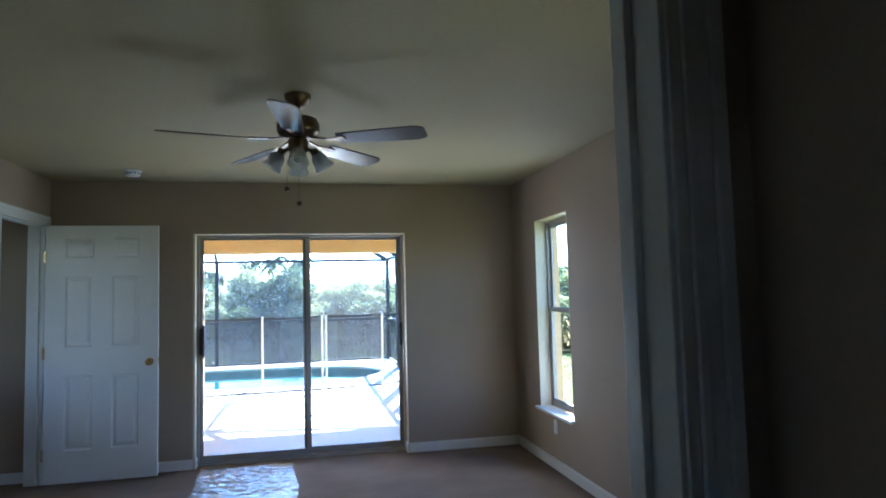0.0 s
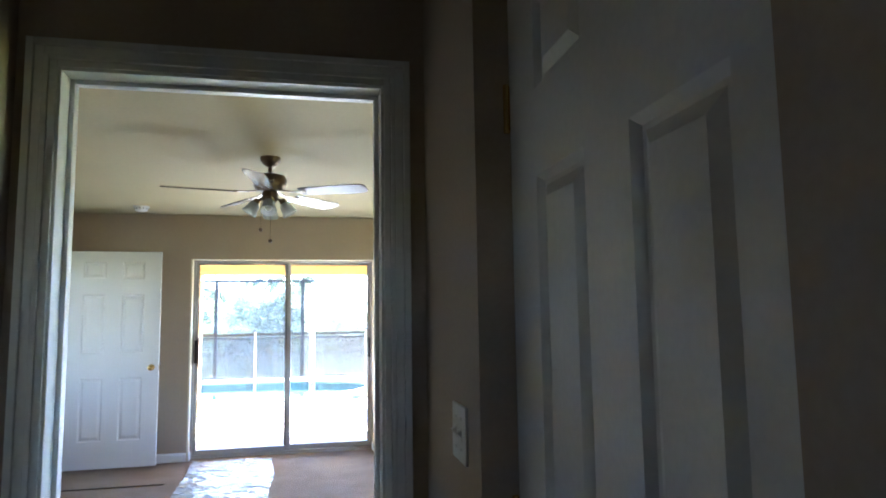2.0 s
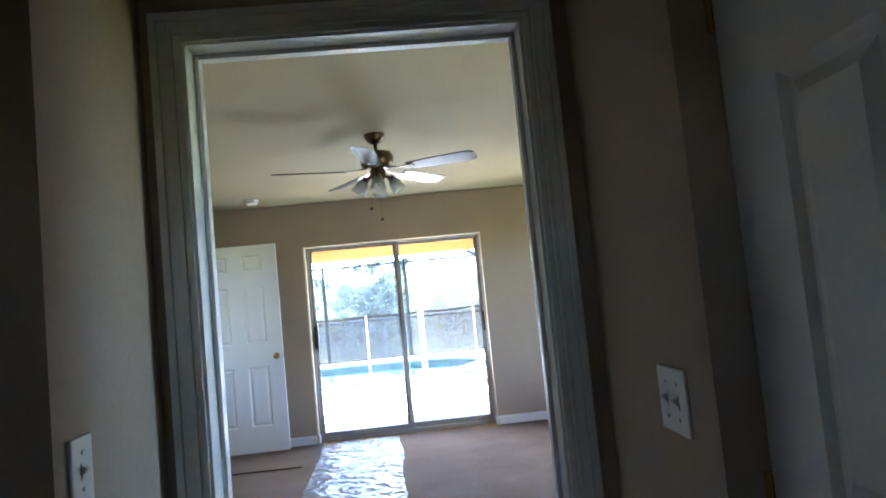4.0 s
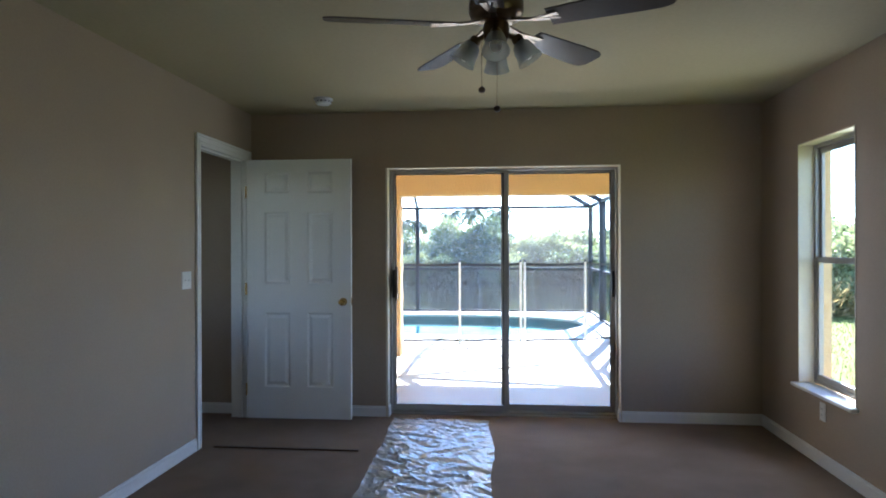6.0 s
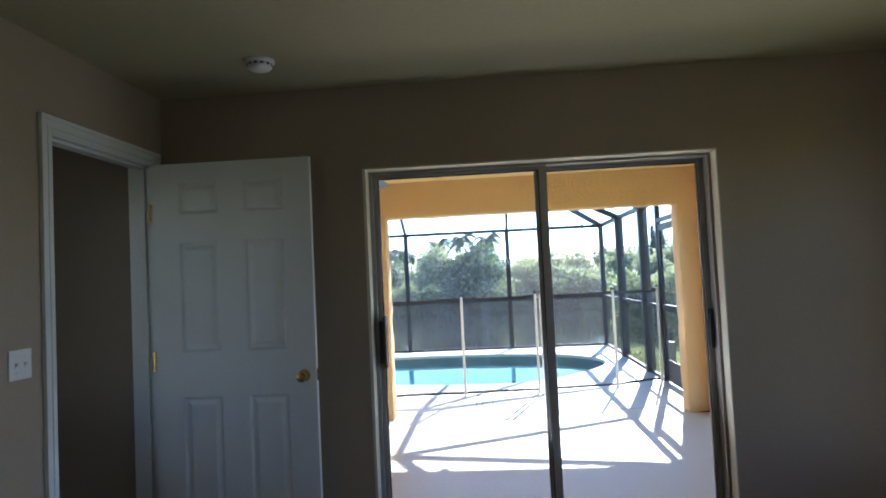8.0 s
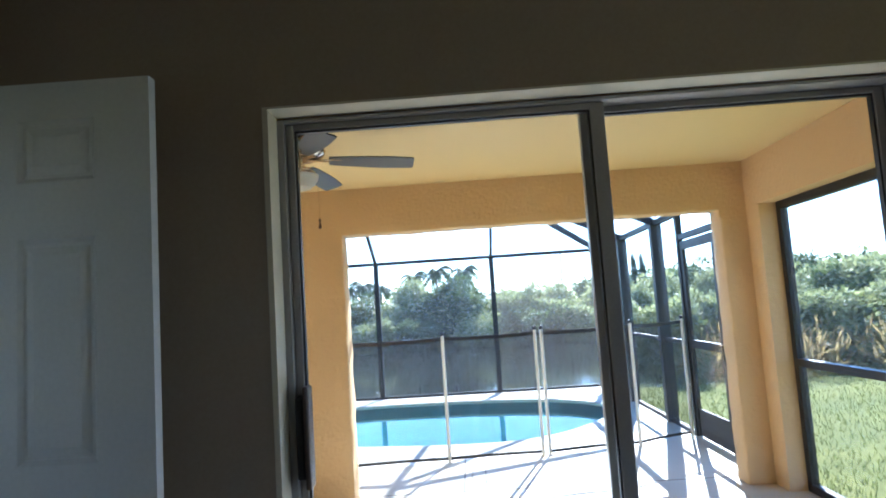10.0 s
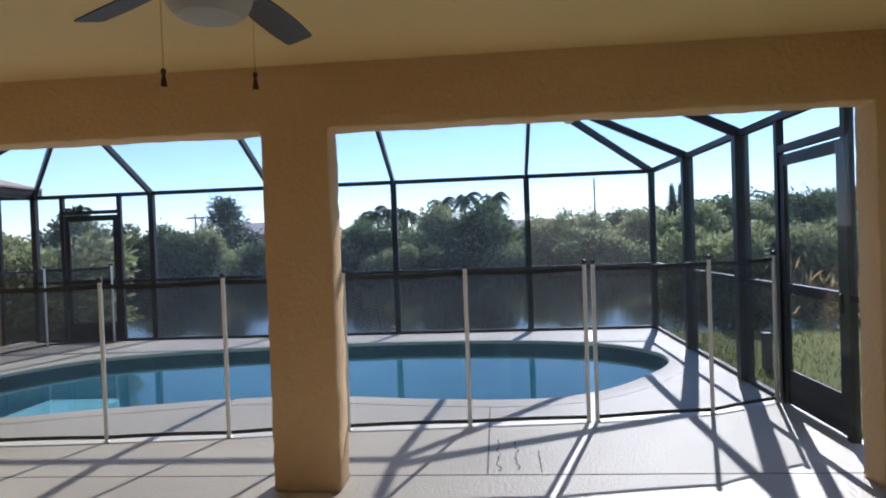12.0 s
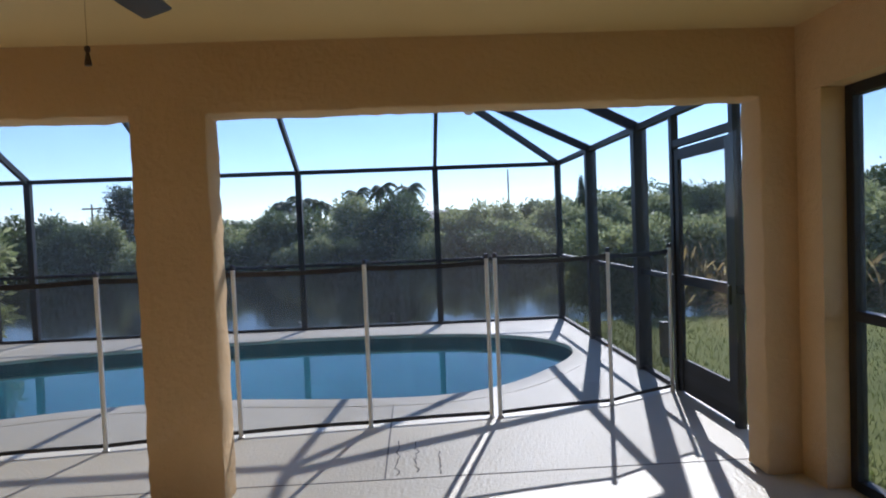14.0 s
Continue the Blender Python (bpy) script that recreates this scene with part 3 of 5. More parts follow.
def ring_mesh(rings, cap_last=False):
    bm = bmesh.new()
    vs = [[bm.verts.new(p) for p in ring] for ring in rings]
    for a, b in zip(vs, vs[1:]):
        for i in range(NE):
            bm.faces.new((a[i], a[(i + 1) % NE], b[(i + 1) % NE], b[i]))
    if cap_last:
        bmesh.ops.triangle_fill(bm, use_beauty=True, edges=[bm.edges.get((vs[-1][i], vs[-1][(i + 1) % NE])) for i in range(NE)])
    return bm


def at_z(ring, z):
    return [Vector((p.x, p.y, z)) for p in ring]


WATER_Z = DECK - 0.13
out0, out1, out2 = offset_edge(0.26), offset_edge(0.25), offset_edge(0.02)
structure("pool_coping", ring_mesh([at_z(out0, DECK - 0.02), at_z(out1, DECK + 0.003), at_z(out2, DECK + 0.006), at_z(EDGE, DECK), at_z(offset_edge(-0.008), DECK - 0.015), at_z(EDGE, DECK - 0.045)]), M_DECK, "pale concrete pool coping", smooth=True)
structure("pool_tile_band", ring_mesh([at_z(offset_edge(0.0), DECK - 0.045), at_z(offset_edge(0.0), DECK - 0.24)]), M_TILE, "dark waterline tile band")
structure("pool_shell", ring_mesh([at_z(offset_edge(0.0), DECK - 0.24), at_z(offset_edge(-0.06), DECK - 1.1), at_z(offset_edge(-0.35), DECK - 1.5)], True), M_POOL, "pale blue plaster pool shell", smooth=True)
pw = bmesh.new()
bmesh.ops.triangle_fill(pw, use_beauty=True, edges=[e for e in (lambda vs: [pw.edges.new((vs[i], vs[(i + 1) % NE])) for i in range(NE)])([pw.verts.new((p.x, p.y, WATER_Z)) for p in offset_edge(0.004)])])
water = structure("water_pool", pw, M_WATER, "clear blue pool water")
water.visible_shadow = False
# steps in the shallow end
structure("pool_steps", boxes((-6.15, -5.2, 11.35, 13.2, -1.2, DECK - 0.40), (-5.2, -4.85, 11.2, 13.4, -1.2, DECK - 0.66), bevel=0.04), M_POOL, "plaster steps under the water")

# deck with the pool cut out
dm = bmesh.new()
ring = [dm.verts.new((p.x, p.y, DECK)) for p in offset_edge(0.2)]
rect = [dm.verts.new((x, y, DECK)) for x, y in ((-8.35, 6.06), (2.08, 6.06), (2.08, 15.5), (-8.35, 15.5))]
bmesh.ops.triangle_fill(dm, use_beauty=True, edges=[dm.edges.new((v[i], v[(i + 1) % len(v)])) for v in (ring, rect) for i in range(len(v))])
low = [dm.verts.new((v.co.x, v.co.y, DECK - 0.2)) for v in rect]
for i in range(4):
    dm.faces.new((rect[i], rect[(i + 1) % 4], low[(i + 1) % 4], low[i]))
deck = structure("deck", dm, M_DECK, "pale sealed concrete pool deck")
for x0, x1, y0, y1 in ((-8.3, 2.05, 9.455, 9.467), (-0.476, -0.464, 9.467, 11.06)):
    part("joint", boxes((x0, x1, y0, y1, DECK - 0.004, DECK + 0.0015)), M_JOINT, deck)
for k, (x0, y0, ln) in enumerate(((-0.40, 9.52, 0.62), (-0.28, 9.55, 0.55), (-0.13, 9.50, 0.40))):
    bm = bmesh.new()
    last = None
    for q in range(22):
        y = y0 + ln * q / 21
        p = Vector((x0 + 0.035 * noise.noise((q * 0.33, k * 5.0, 0)) + 0.012 * noise.noise((q * 1.1, k * 3.0, 2)), y, DECK))
        if last:
            bar(bm, last, p, 0.008 + 0.003 * math.sin(q), 0.003)
        last = p
    part("stain_line", bm, M_JOINT, deck, "wavy dark crack stain")
structure("slider_sill", boxes((SL_X0, SL_X1, 5.916, 6.10, -0.02, 0.012), bevel=0.003), M_ALU, "aluminium door threshold")

# added area lamps for daylight by the openings; the side room's source is unseen
# the slider's lamp stands in for light bounced up off the sunlit deck
for nm, at, to, sx, sy, watts in (("deck_bounce_fill", (0.25, 6.03, 0.70), (0.05, 3.2, 2.0), 1.0, 0.5, 0.85), ("sky_light_window", (1.965, 4.878, 1.25), (0.70, 3.75, 1.22), 0.60, 1.5, 0.6), ("side_room_fill", (-3.56, 3.95, 1.45), (-2.6, 4.9, 1.2), 0.9, 1.0, 0.14)):
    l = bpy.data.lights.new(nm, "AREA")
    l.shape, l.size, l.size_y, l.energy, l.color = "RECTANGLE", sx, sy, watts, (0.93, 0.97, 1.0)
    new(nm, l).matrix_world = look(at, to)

# ---- sliding glass door ----
slider = thing("sliding_door", (0.05, 5.96, 0.012), "closed two-panel sliding glass door in a grey aluminium frame", "sliding door")


def loc(o, *dims, bevel=0.0):
    """Boxes given in the world's metres, for a thing that stands at o."""
    return boxes(*[(d[0] - o[0], d[1] - o[0], d[2] - o[1], d[3] - o[1], d[4] - o[2], d[5] - o[2]) for d in dims], bevel=bevel)


SO = slider.location
part("frame", loc(SO, (-0.882, -0.852, 5.918, 6.04, 0.012, 2.002), (0.952, 0.966, 5.918, 6.04, 0.012, 2.002), (-0.852, 0.952, 5.918, 6.04, 1.991, 2.002), (-0.852, 0.952, 5.93, 6.03, 0.012, 0.030), bevel=0.003), M_ALU, slider, "grey aluminium frame")


def sash(name, x0, x1, y0, label, st0, st1):
    bm = loc(SO, (x0, x0 + st0, y0, y0 + 0.032, 0.032, 1.990), (x1 - st1, x1, y0, y0 + 0.032, 0.032, 1.990), (x0 + st0, x1 - st1, y0, y0 + 0.032, 1.970, 1.990), (x0 + st0, x1 - st1, y0, y0 + 0.032, 0.032, 0.082), bevel=0.003)
    p = part(name, bm, M_ALU, slider, label)
    g = part("pane", loc(SO, (x0 + st0, x1 - st1, y0 + 0.013, y0 + 0.019, 0.082, 1.970)), M_GLASS, p, "clear glass pane")
    g.visible_shadow = False
    part("gasket", loc(SO, (x0 + st0, x0 + st0 + 0.006, y0 + 0.006, y0 + 0.026, 0.082, 1.970), (x1 - st1 - 0.006, x1 - st1, y0 + 0.006, y0 + 0.026, 0.082, 1.970), (x0 + st0, x1 - st1, y0 + 0.006, y0 + 0.026, 1.964, 1.970)), M_BLACK, p, "black rubber gasket")
    return p


left_sash = sash("sliding_panel", -0.851, 0.105, 5.935, "sliding panel with a pull handle", 0.024, 0.042)
right_sash = sash("fixed_panel", 0.040, 0.951, 5.985, "fixed panel", 0.048, 0.030)
part("handle", loc(SO, (-0.846, -0.822, 5.888, 5.934, 0.955, 1.185), bevel=0.006), M_BLACK, left_sash, "black plastic pull handle")
part("grip", loc(SO, (-0.820, -0.804, 5.872, 5.934, 0.93, 1.215), bevel=0.007), M_WOOD, left_sash, "dark wooden grip")
part("latch", loc(SO, (0.925, 0.948, 5.955, 5.984, 0.965, 1.175), bevel=0.006), M_BLACK, slider, "black latch keeper")

# ---- window in the east wall ----
win = thing("sash_window", (2.15, 4.88, WIN_Z0 + 0.002), "aluminium single-hung window", "window")
VO = win.location
f = part("frame", loc(VO, (2.125, 2.175, WIN_Y0 + 0.005, WIN_Y0 + 0.03, WIN_Z0 + 0.002, WIN_Z1 - 0.006), (2.125, 2.175, WIN_Y1 - 0.03, WIN_Y1 - 0.005, WIN_Z0 + 0.002, WIN_Z1 - 0.006), (2.125, 2.175, WIN_Y0 + 0.03, WIN_Y1 - 0.03, WIN_Z0 + 0.002, WIN_Z0 + 0.03), (2.125, 2.175, WIN_Y0 + 0.03, WIN_Y1 - 0.03, WIN_Z1 - 0.03, WIN_Z1 - 0.006), bevel=0.002), M_ALU, win)
for nm, z0, z1, x in (("lower_sash", WIN_Z0 + 0.03, 1.295, 2.130), ("upper_sash", 1.255, WIN_Z1 - 0.03, 2.152)):
    a, b = WIN_Y0 + 0.03, WIN_Y1 - 0.03
    sp = part(nm, loc(VO, (x, x + 0.02, a, a + 0.028, z0, z1), (x, x + 0.02, b - 0.028, b, z0, z1), (x, x + 0.02, a + 0.028, b - 0.028, z0, z0 + 0.035), (x, x + 0.02, a + 0.028, b - 0.028, z1 - 0.035, z1), bevel=0.002), M_ALU, win)
    g = part("pane", loc(VO, (x + 0.008, x + 0.012, a + 0.028, b - 0.028, z0 + 0.035, z1 - 0.035)), M_GLASS, sp, "clear glass pane")
    g.visible_shadow = False
structure("window_sill", boxes((1.985, 2.125, WIN_Y0 - 0.03, WIN_Y1 + 0.03, WIN_Z0 - 0.022, WIN_Z0 + 0.001), bevel=0.006), M_TRIM, "white marble window sill")


# ---- doors ----
def six_panel_door(name, m, w, h, label, knob_side=1, knob=True):
    """A moulded six-panel door; its face looks down its own -y, its foot is at z 0, x runs from 0 to w."""
    d = thing(name, (0, 0, 0), label, "door")
    d.matrix_world = m
    t = 0.035
    st, mid = 0.145 * w / 0.84, 0.14 * w / 0.84
    pw_ = (w - 2 * st - mid) / 2
    rows = ((0.25, 0.84), (1.07, 1.64), (1.79, 1.955))
    cols = ((st, st + pw_), (w - st - pw_, w - st))
    dims, z = [], 0.0
    for z0, z1 in rows:
        dims.append((st, w - st, 0, t, z, z0))
        dims.append((st + pw_, w - st - pw_, 0, t, z0, z1))
        z = z1
    dims += [(st, w - st, 0, t, z, h), (0, st, 0, t, 0, h), (w - st, w, 0, t, 0, h)]
    part("leaf", boxes(*dims), M_TRIM, d, "white painted stiles and rails")
    for c0, c1 in cols:
        for z0, z1 in rows:
            bm = boxes((c0, c1, 0.011, t - 0.011, z0, z1))
            for side in (0, 1):
                y_in, y_out = (0.011, 0.0015) if side == 0 else (t - 0.011, t - 0.0015)
                lo = [bm.verts.new(p) for p in ((c0 + 0.02, y_in, z0 + 0.02), (c1 - 0.02, y_in, z0 + 0.02), (c1 - 0.02, y_in, z1 - 0.02), (c0 + 0.02, y_in, z1 - 0.02))]
                hi = [bm.verts.new(p) for p in ((c0 + 0.042, y_out, z0 + 0.042), (c1 - 0.042, y_out, z0 + 0.042), (c1 - 0.042, y_out, z1 - 0.042), (c0 + 0.042, y_out, z1 - 0.042))]
                for i in range(4):
                    bm.faces.new((lo[i], lo[(i + 1) % 4], hi[(i + 1) % 4], hi[i]))
                bm.faces.new(hi)
                # sloping moulding at the panel's rim
                y0 = 0.0 if side == 0 else t
                o = [bm.verts.new(p) for p in ((c0, y0, z0), (c1, y0, z0), (c1, y0, z1), (c0, y0, z1))]
                q = [bm.verts.new(p) for p in ((c0 + 0.012, y_in, z0 + 0.012), (c1 - 0.012, y_in, z0 + 0.012), (c1 - 0.012, y_in, z1 - 0.012), (c0 + 0.012, y_in, z1 - 0.012))]
                for i in range(4):
                    bm.faces.new((o[i], o[(i + 1) % 4], q[(i + 1) % 4], q[i]))
            part("panel", bm, M_TRIM, d)
    if knob:
        kx = w - 0.062 if knob_side > 0 else 0.062
        for s, y in ((-1, 0.0), (1, t)):
            bm = bmesh.new()
            lathe(bm, ((0.031, 0.0), (0.031, 0.006), (0.014, 0.010), (0.011, 0.030), (0.022, 0.038), (0.028, 0.050), (0.026, 0.062), (0.015, 0.069), (0.003, 0.071)), 24)
            bmesh.ops.transform(bm, verts=bm.verts, matrix=Matrix.Translation((kx, y, 0.93)) @ Matrix.Rotation(radians(90 if s < 0 else -90), 4, "X"))
            part("knob", bm, M_BRASS, d, "polished brass knob", smooth=True)
        ex = w if knob_side > 0 else 0
        part("latch_plate", boxes((ex - 0.001, ex + 0.002, 0.006, t - 0.006, 0.90, 0.96), (ex, ex + 0.010, 0.012, t - 0.012, 0.922, 0.938), bevel=0.001), M_BRASS, d, "brass latch")
    hx = 0 if knob_side > 0 else w
    for hz in (0.23, 1.03, 1.80):
        bm = boxes((hx - 0.012, hx + 0.001, -0.001, 0.022, hz - 0.045, hz + 0.045), bevel=0.001)
        rod(bm, (hx - 0.004, -0.006, hz - 0.048), (hx - 0.004, -0.006, hz + 0.048), 0.006)
        part("hinge", bm, M_BRASS, d, "brass hinge")
    return d


six_panel_door("panel_door", pose(-1.980, 5.655, 0.012, 0, 0, 0.8), 0.845, 2.056, "white six-panel door standing open against the wall")
six_panel_door("closet_door", pose(0.68, 0.118, 0.012, 0, 0, -90), 0.78, 2.04, "white six-panel closet door, closed, in the hall", knob=False)
six_panel_door("closet_door", pose(-0.50, -0.565, 0.012, 0, 0, 90), 0.775, 2.04, "white six-panel closet door, closed, in shade", knob=False)


# ---- switches and outlet ----
def switch_plate(m, gangs, label):
    """A wall plate that lies in its own x-z plane and looks down -y."""
    s = thing("light_switch", (0, 0, 0), label, "light switch")
    s.matrix_world = m
    w = 0.07 if gangs == 1 else 0.116
    part("plate", boxes((-w / 2, w / 2, -0.006, 0, -0.057, 0.057), bevel=0.003), M_TRIM, s, "white plastic plate")
    for i in range(gangs):
        cx = (i - (gangs - 1) / 2) * 0.046
        bm = bmesh.new()
        bar(bm, (cx, -0.004, -0.004), (cx, -0.0125, 0.006), 0.008, 0.011, (1, 0, 0))
        part("toggle", bm, M_TRIM, s)
        part("slot", boxes((cx - 0.006, cx + 0.006, -0.0075, -0.0055, -0.013, 0.013)), M_TRIM, s)
        for sz in (-0.03, 0.03):
            bm = bmesh.new()
            rod(bm, (cx, -0.0055, sz), (cx, -0.0078, sz), 0.0035)
            part("screw", bm, M_TRIM, s)
    return s


switch_plate(pose(X_W, 4.742, 1.155, 0, 0, 90), 2, "white double light switch plate on the wall")
switch_plate(pose(0.61, 0.274, 1.178, 0, 0, -90), 2, "white double light switch plate in the hall")
switch_plate(pose(-0.405, 0.291, 1.164, 0, 0, 90), 1, "white single light switch plate in the hall")
outlet = thing("wall_outlet", (X_E, 4.90, 0.34), "white electrical outlet plate low on the wall", "outlet")
part("plate", boxes((-0.006, 0, -0.035, 0.035, -0.057, 0.057), bevel=0.003), M_TRIM, outlet)
for oz in (-0.02, 0.02):
    part("socket", boxes((-0.0085, -0.005, -0.017, 0.017, oz - 0.014, oz + 0.014), bevel=0.002), M_TRIM, outlet)
    part("slot", boxes((-0.0095, -0.008, -0.008, -0.006, oz - 0.005, oz + 0.005), (-0.0095, -0.008, 0.006, 0.008, oz - 0.005, oz + 0.005)), M_MARK, outlet)

# ---- smoke detector ----
smoke = thing("smoke_detector", (-1.256, 5.335, Z_C), "round white smoke detector on the ceiling", "smoke detector")
bm = bmesh.new()
lathe(bm, ((0.068, 0.0), (0.068, -0.012), (0.062, -0.014)), 36)
part("base", bm, M_TRIM, smoke, smooth=True)
bm = bmesh.new()
lathe(bm, ((0.058, -0.013), (0.056, -0.034), (0.046, -0.044), (0.018, -0.048), (0.002, -0.048)), 36)
part("cover", bm, M_TRIM, smoke, smooth=True)
bm = bmesh.new()
for i in range(12):
    a = i * math.pi / 6
    bar(bm, (0.0575 * math.cos(a), 0.0575 * math.sin(a), -0.019), (0.0572 * math.cos(a), 0.0572 * math.sin(a), -0.029), 0.014, 0.002, (math.cos(a), math.sin(a), 0))
part("vent", bm, M_MARK, smoke)


# ---- ceiling fans ----
def blade_mesh(r0, r1, w0, w1, tip, thick=0.006, curved=0.0):
    """A flat fan blade along x with a shaped tip."""
    top = []
    n = 10
    for i in range(n + 1):
        t = i / n
        w = w0 + (w1 - w0) * min(1, t * 1.25) + curved * math.sin(math.pi * min(1, t * 1.05))
        top.append((r0 + (r1 - tip - r0) * t, w / 2))
    end = [(r1 - tip * 0.35, w1 * 0.44), (r1, w1 * 0.28)] if not curved else [(r1 - tip * 0.3, w1 * 0.49), (r1, w1 * 0.36)]
    up = top + end
    pts = up + [(x, -y) for x, y in reversed(up)]
    bm = bmesh.new()
    lo = [bm.verts.new((x, y, -thick / 2)) for x, y in pts]
    hi = [bm.verts.new((x, y, thick / 2)) for x, y in pts]
    bm.faces.new(lo), bm.faces.new(hi)
    for i in range(len(pts)):
        j = (i + 1) % len(pts)
        bm.faces.new((lo[i], lo[j], hi[j], hi[i]))
    return bm


def moved(bm, m):
    bmesh.ops.transform(bm, verts=bm.verts, matrix=m)
    return bm


def fan_room():
    f = thing("ceiling_fan", (0.040, 3.25, Z_C - 0.024), "five-blade ceiling fan with antique brass body and four frosted lamps", "ceiling fan")
    def turned(name, prof, mat, label=""):
        bm = bmesh.new()
        lathe(bm, prof, 36)
        return part(name, bm, mat, f, label, smooth=True)
    turned("canopy", ((0.068, 0.024), (0.066, 0.002), (0.045, -0.026), (0.020, -0.042)), M_DARKBRASS)
    turned("downrod", ((0.013, -0.038), (0.013, -0.088)), M_DARKBRASS)
    turned("motor", ((0.022, -0.080), (0.050, -0.086), (0.095, -0.100), (0.108, -0.125), (0.108, -0.160), (0.098, -0.184), (0.070, -0.200), (0.052, -0.206)), M_DARKBRASS, "antique brass motor housing")
    turned("switch_housing", ((0.048, -0.204), (0.052, -0.222), (0.050, -0.262), (0.036, -0.280), (0.012, -0.288)), M_DARKBRASS)
    for i in range(5):
        a = radians(-23 + 72 * i)
        m = Matrix.Rotation(a, 4, "Z")
        bl = part("blade", moved(blade_mesh(0.215, 0.665, 0.105, 0.135, 0.05), m @ Matrix.Translation((0, 0, -0.214)) @ Matrix.Rotation(radians(-13), 4, "X")), M_BLADE, f, "dark laminate blade")
        bm = bmesh.new()
        bar(bm, (0.060, 0, -0.198), (0.150, 0, -0.212), 0.022, 0.008)
        bar(bm, (0.150, 0, -0.212), (0.255, 0.022, -0.219), 0.028, 0.005)
        bar(bm, (0.150, 0, -0.212), (0.255, -0.022, -0.215), 0.028, 0.005)
        part("blade_iron", moved(bm, m), M_DARKBRASS, f)
    for i in range(4):
        a = radians(-90 + 90 * i)
        m = Matrix.Rotation(a, 4, "Z")
        bm = bmesh.new()
        rod(bm, (0.038, 0, -0.250), (0.082, 0, -0.268), 0.010)
        arm = part("lamp_arm", moved(bm, m), M_DARKBRASS, f)
        tilt = m @ Matrix.Translation((0.080, 0, -0.266)) @ Matrix.Rotation(radians(-32), 4, "Y")
        bm = bmesh.new()
        lathe(bm, ((0.020, 0.010), (0.024, -0.006), (0.022, -0.022)), 20)
        part("socket", moved(bm, tilt), M_DARKBRASS, arm, smooth=True)
        bm = bmesh.new()
        prof = ((0.022, -0.016), (0.034, -0.027), (0.041, -0.049), (0.043, -0.070), (0.053, -0.102))
        rings = list(prof) + [(r - 0.003, z) for r, z in reversed(prof)]
        lathe(bm, rings, 24)
        part("shade", moved(bm, tilt), M_TULIP, arm, "frosted tulip glass shade", smooth=True)
        bm = bmesh.new()
        lathe(bm, ((0.012, -0.022), (0.016, -0.045), (0.024, -0.068), (0.020, -0.086), (0.004, -0.094)), 16)
        part("bulb", moved(bm, tilt), M_TRIM, arm, smooth=True)
    for dx, dy, z in ((-0.058, 0.03, -0.446), (0.002, 0.06, -0.516)):
        bm = bmesh.new()
        rod(bm, (dx, dy, -0.262), (dx, dy, z), 0.0013, 6)
        ch = part("pull_chain", bm, M_DARKBRASS, f)
        bm = bmesh.new()
        lathe(bm, ((0.003, 0.006), (0.012, 0.0), (0.014, -0.009), (0.010, -0.018), (0.002, -0.021)), 16, (dx, dy, z))
        part("pull", bm, M_WOOD, ch, "dark wooden pull", smooth=True)
    return f


fan_room()


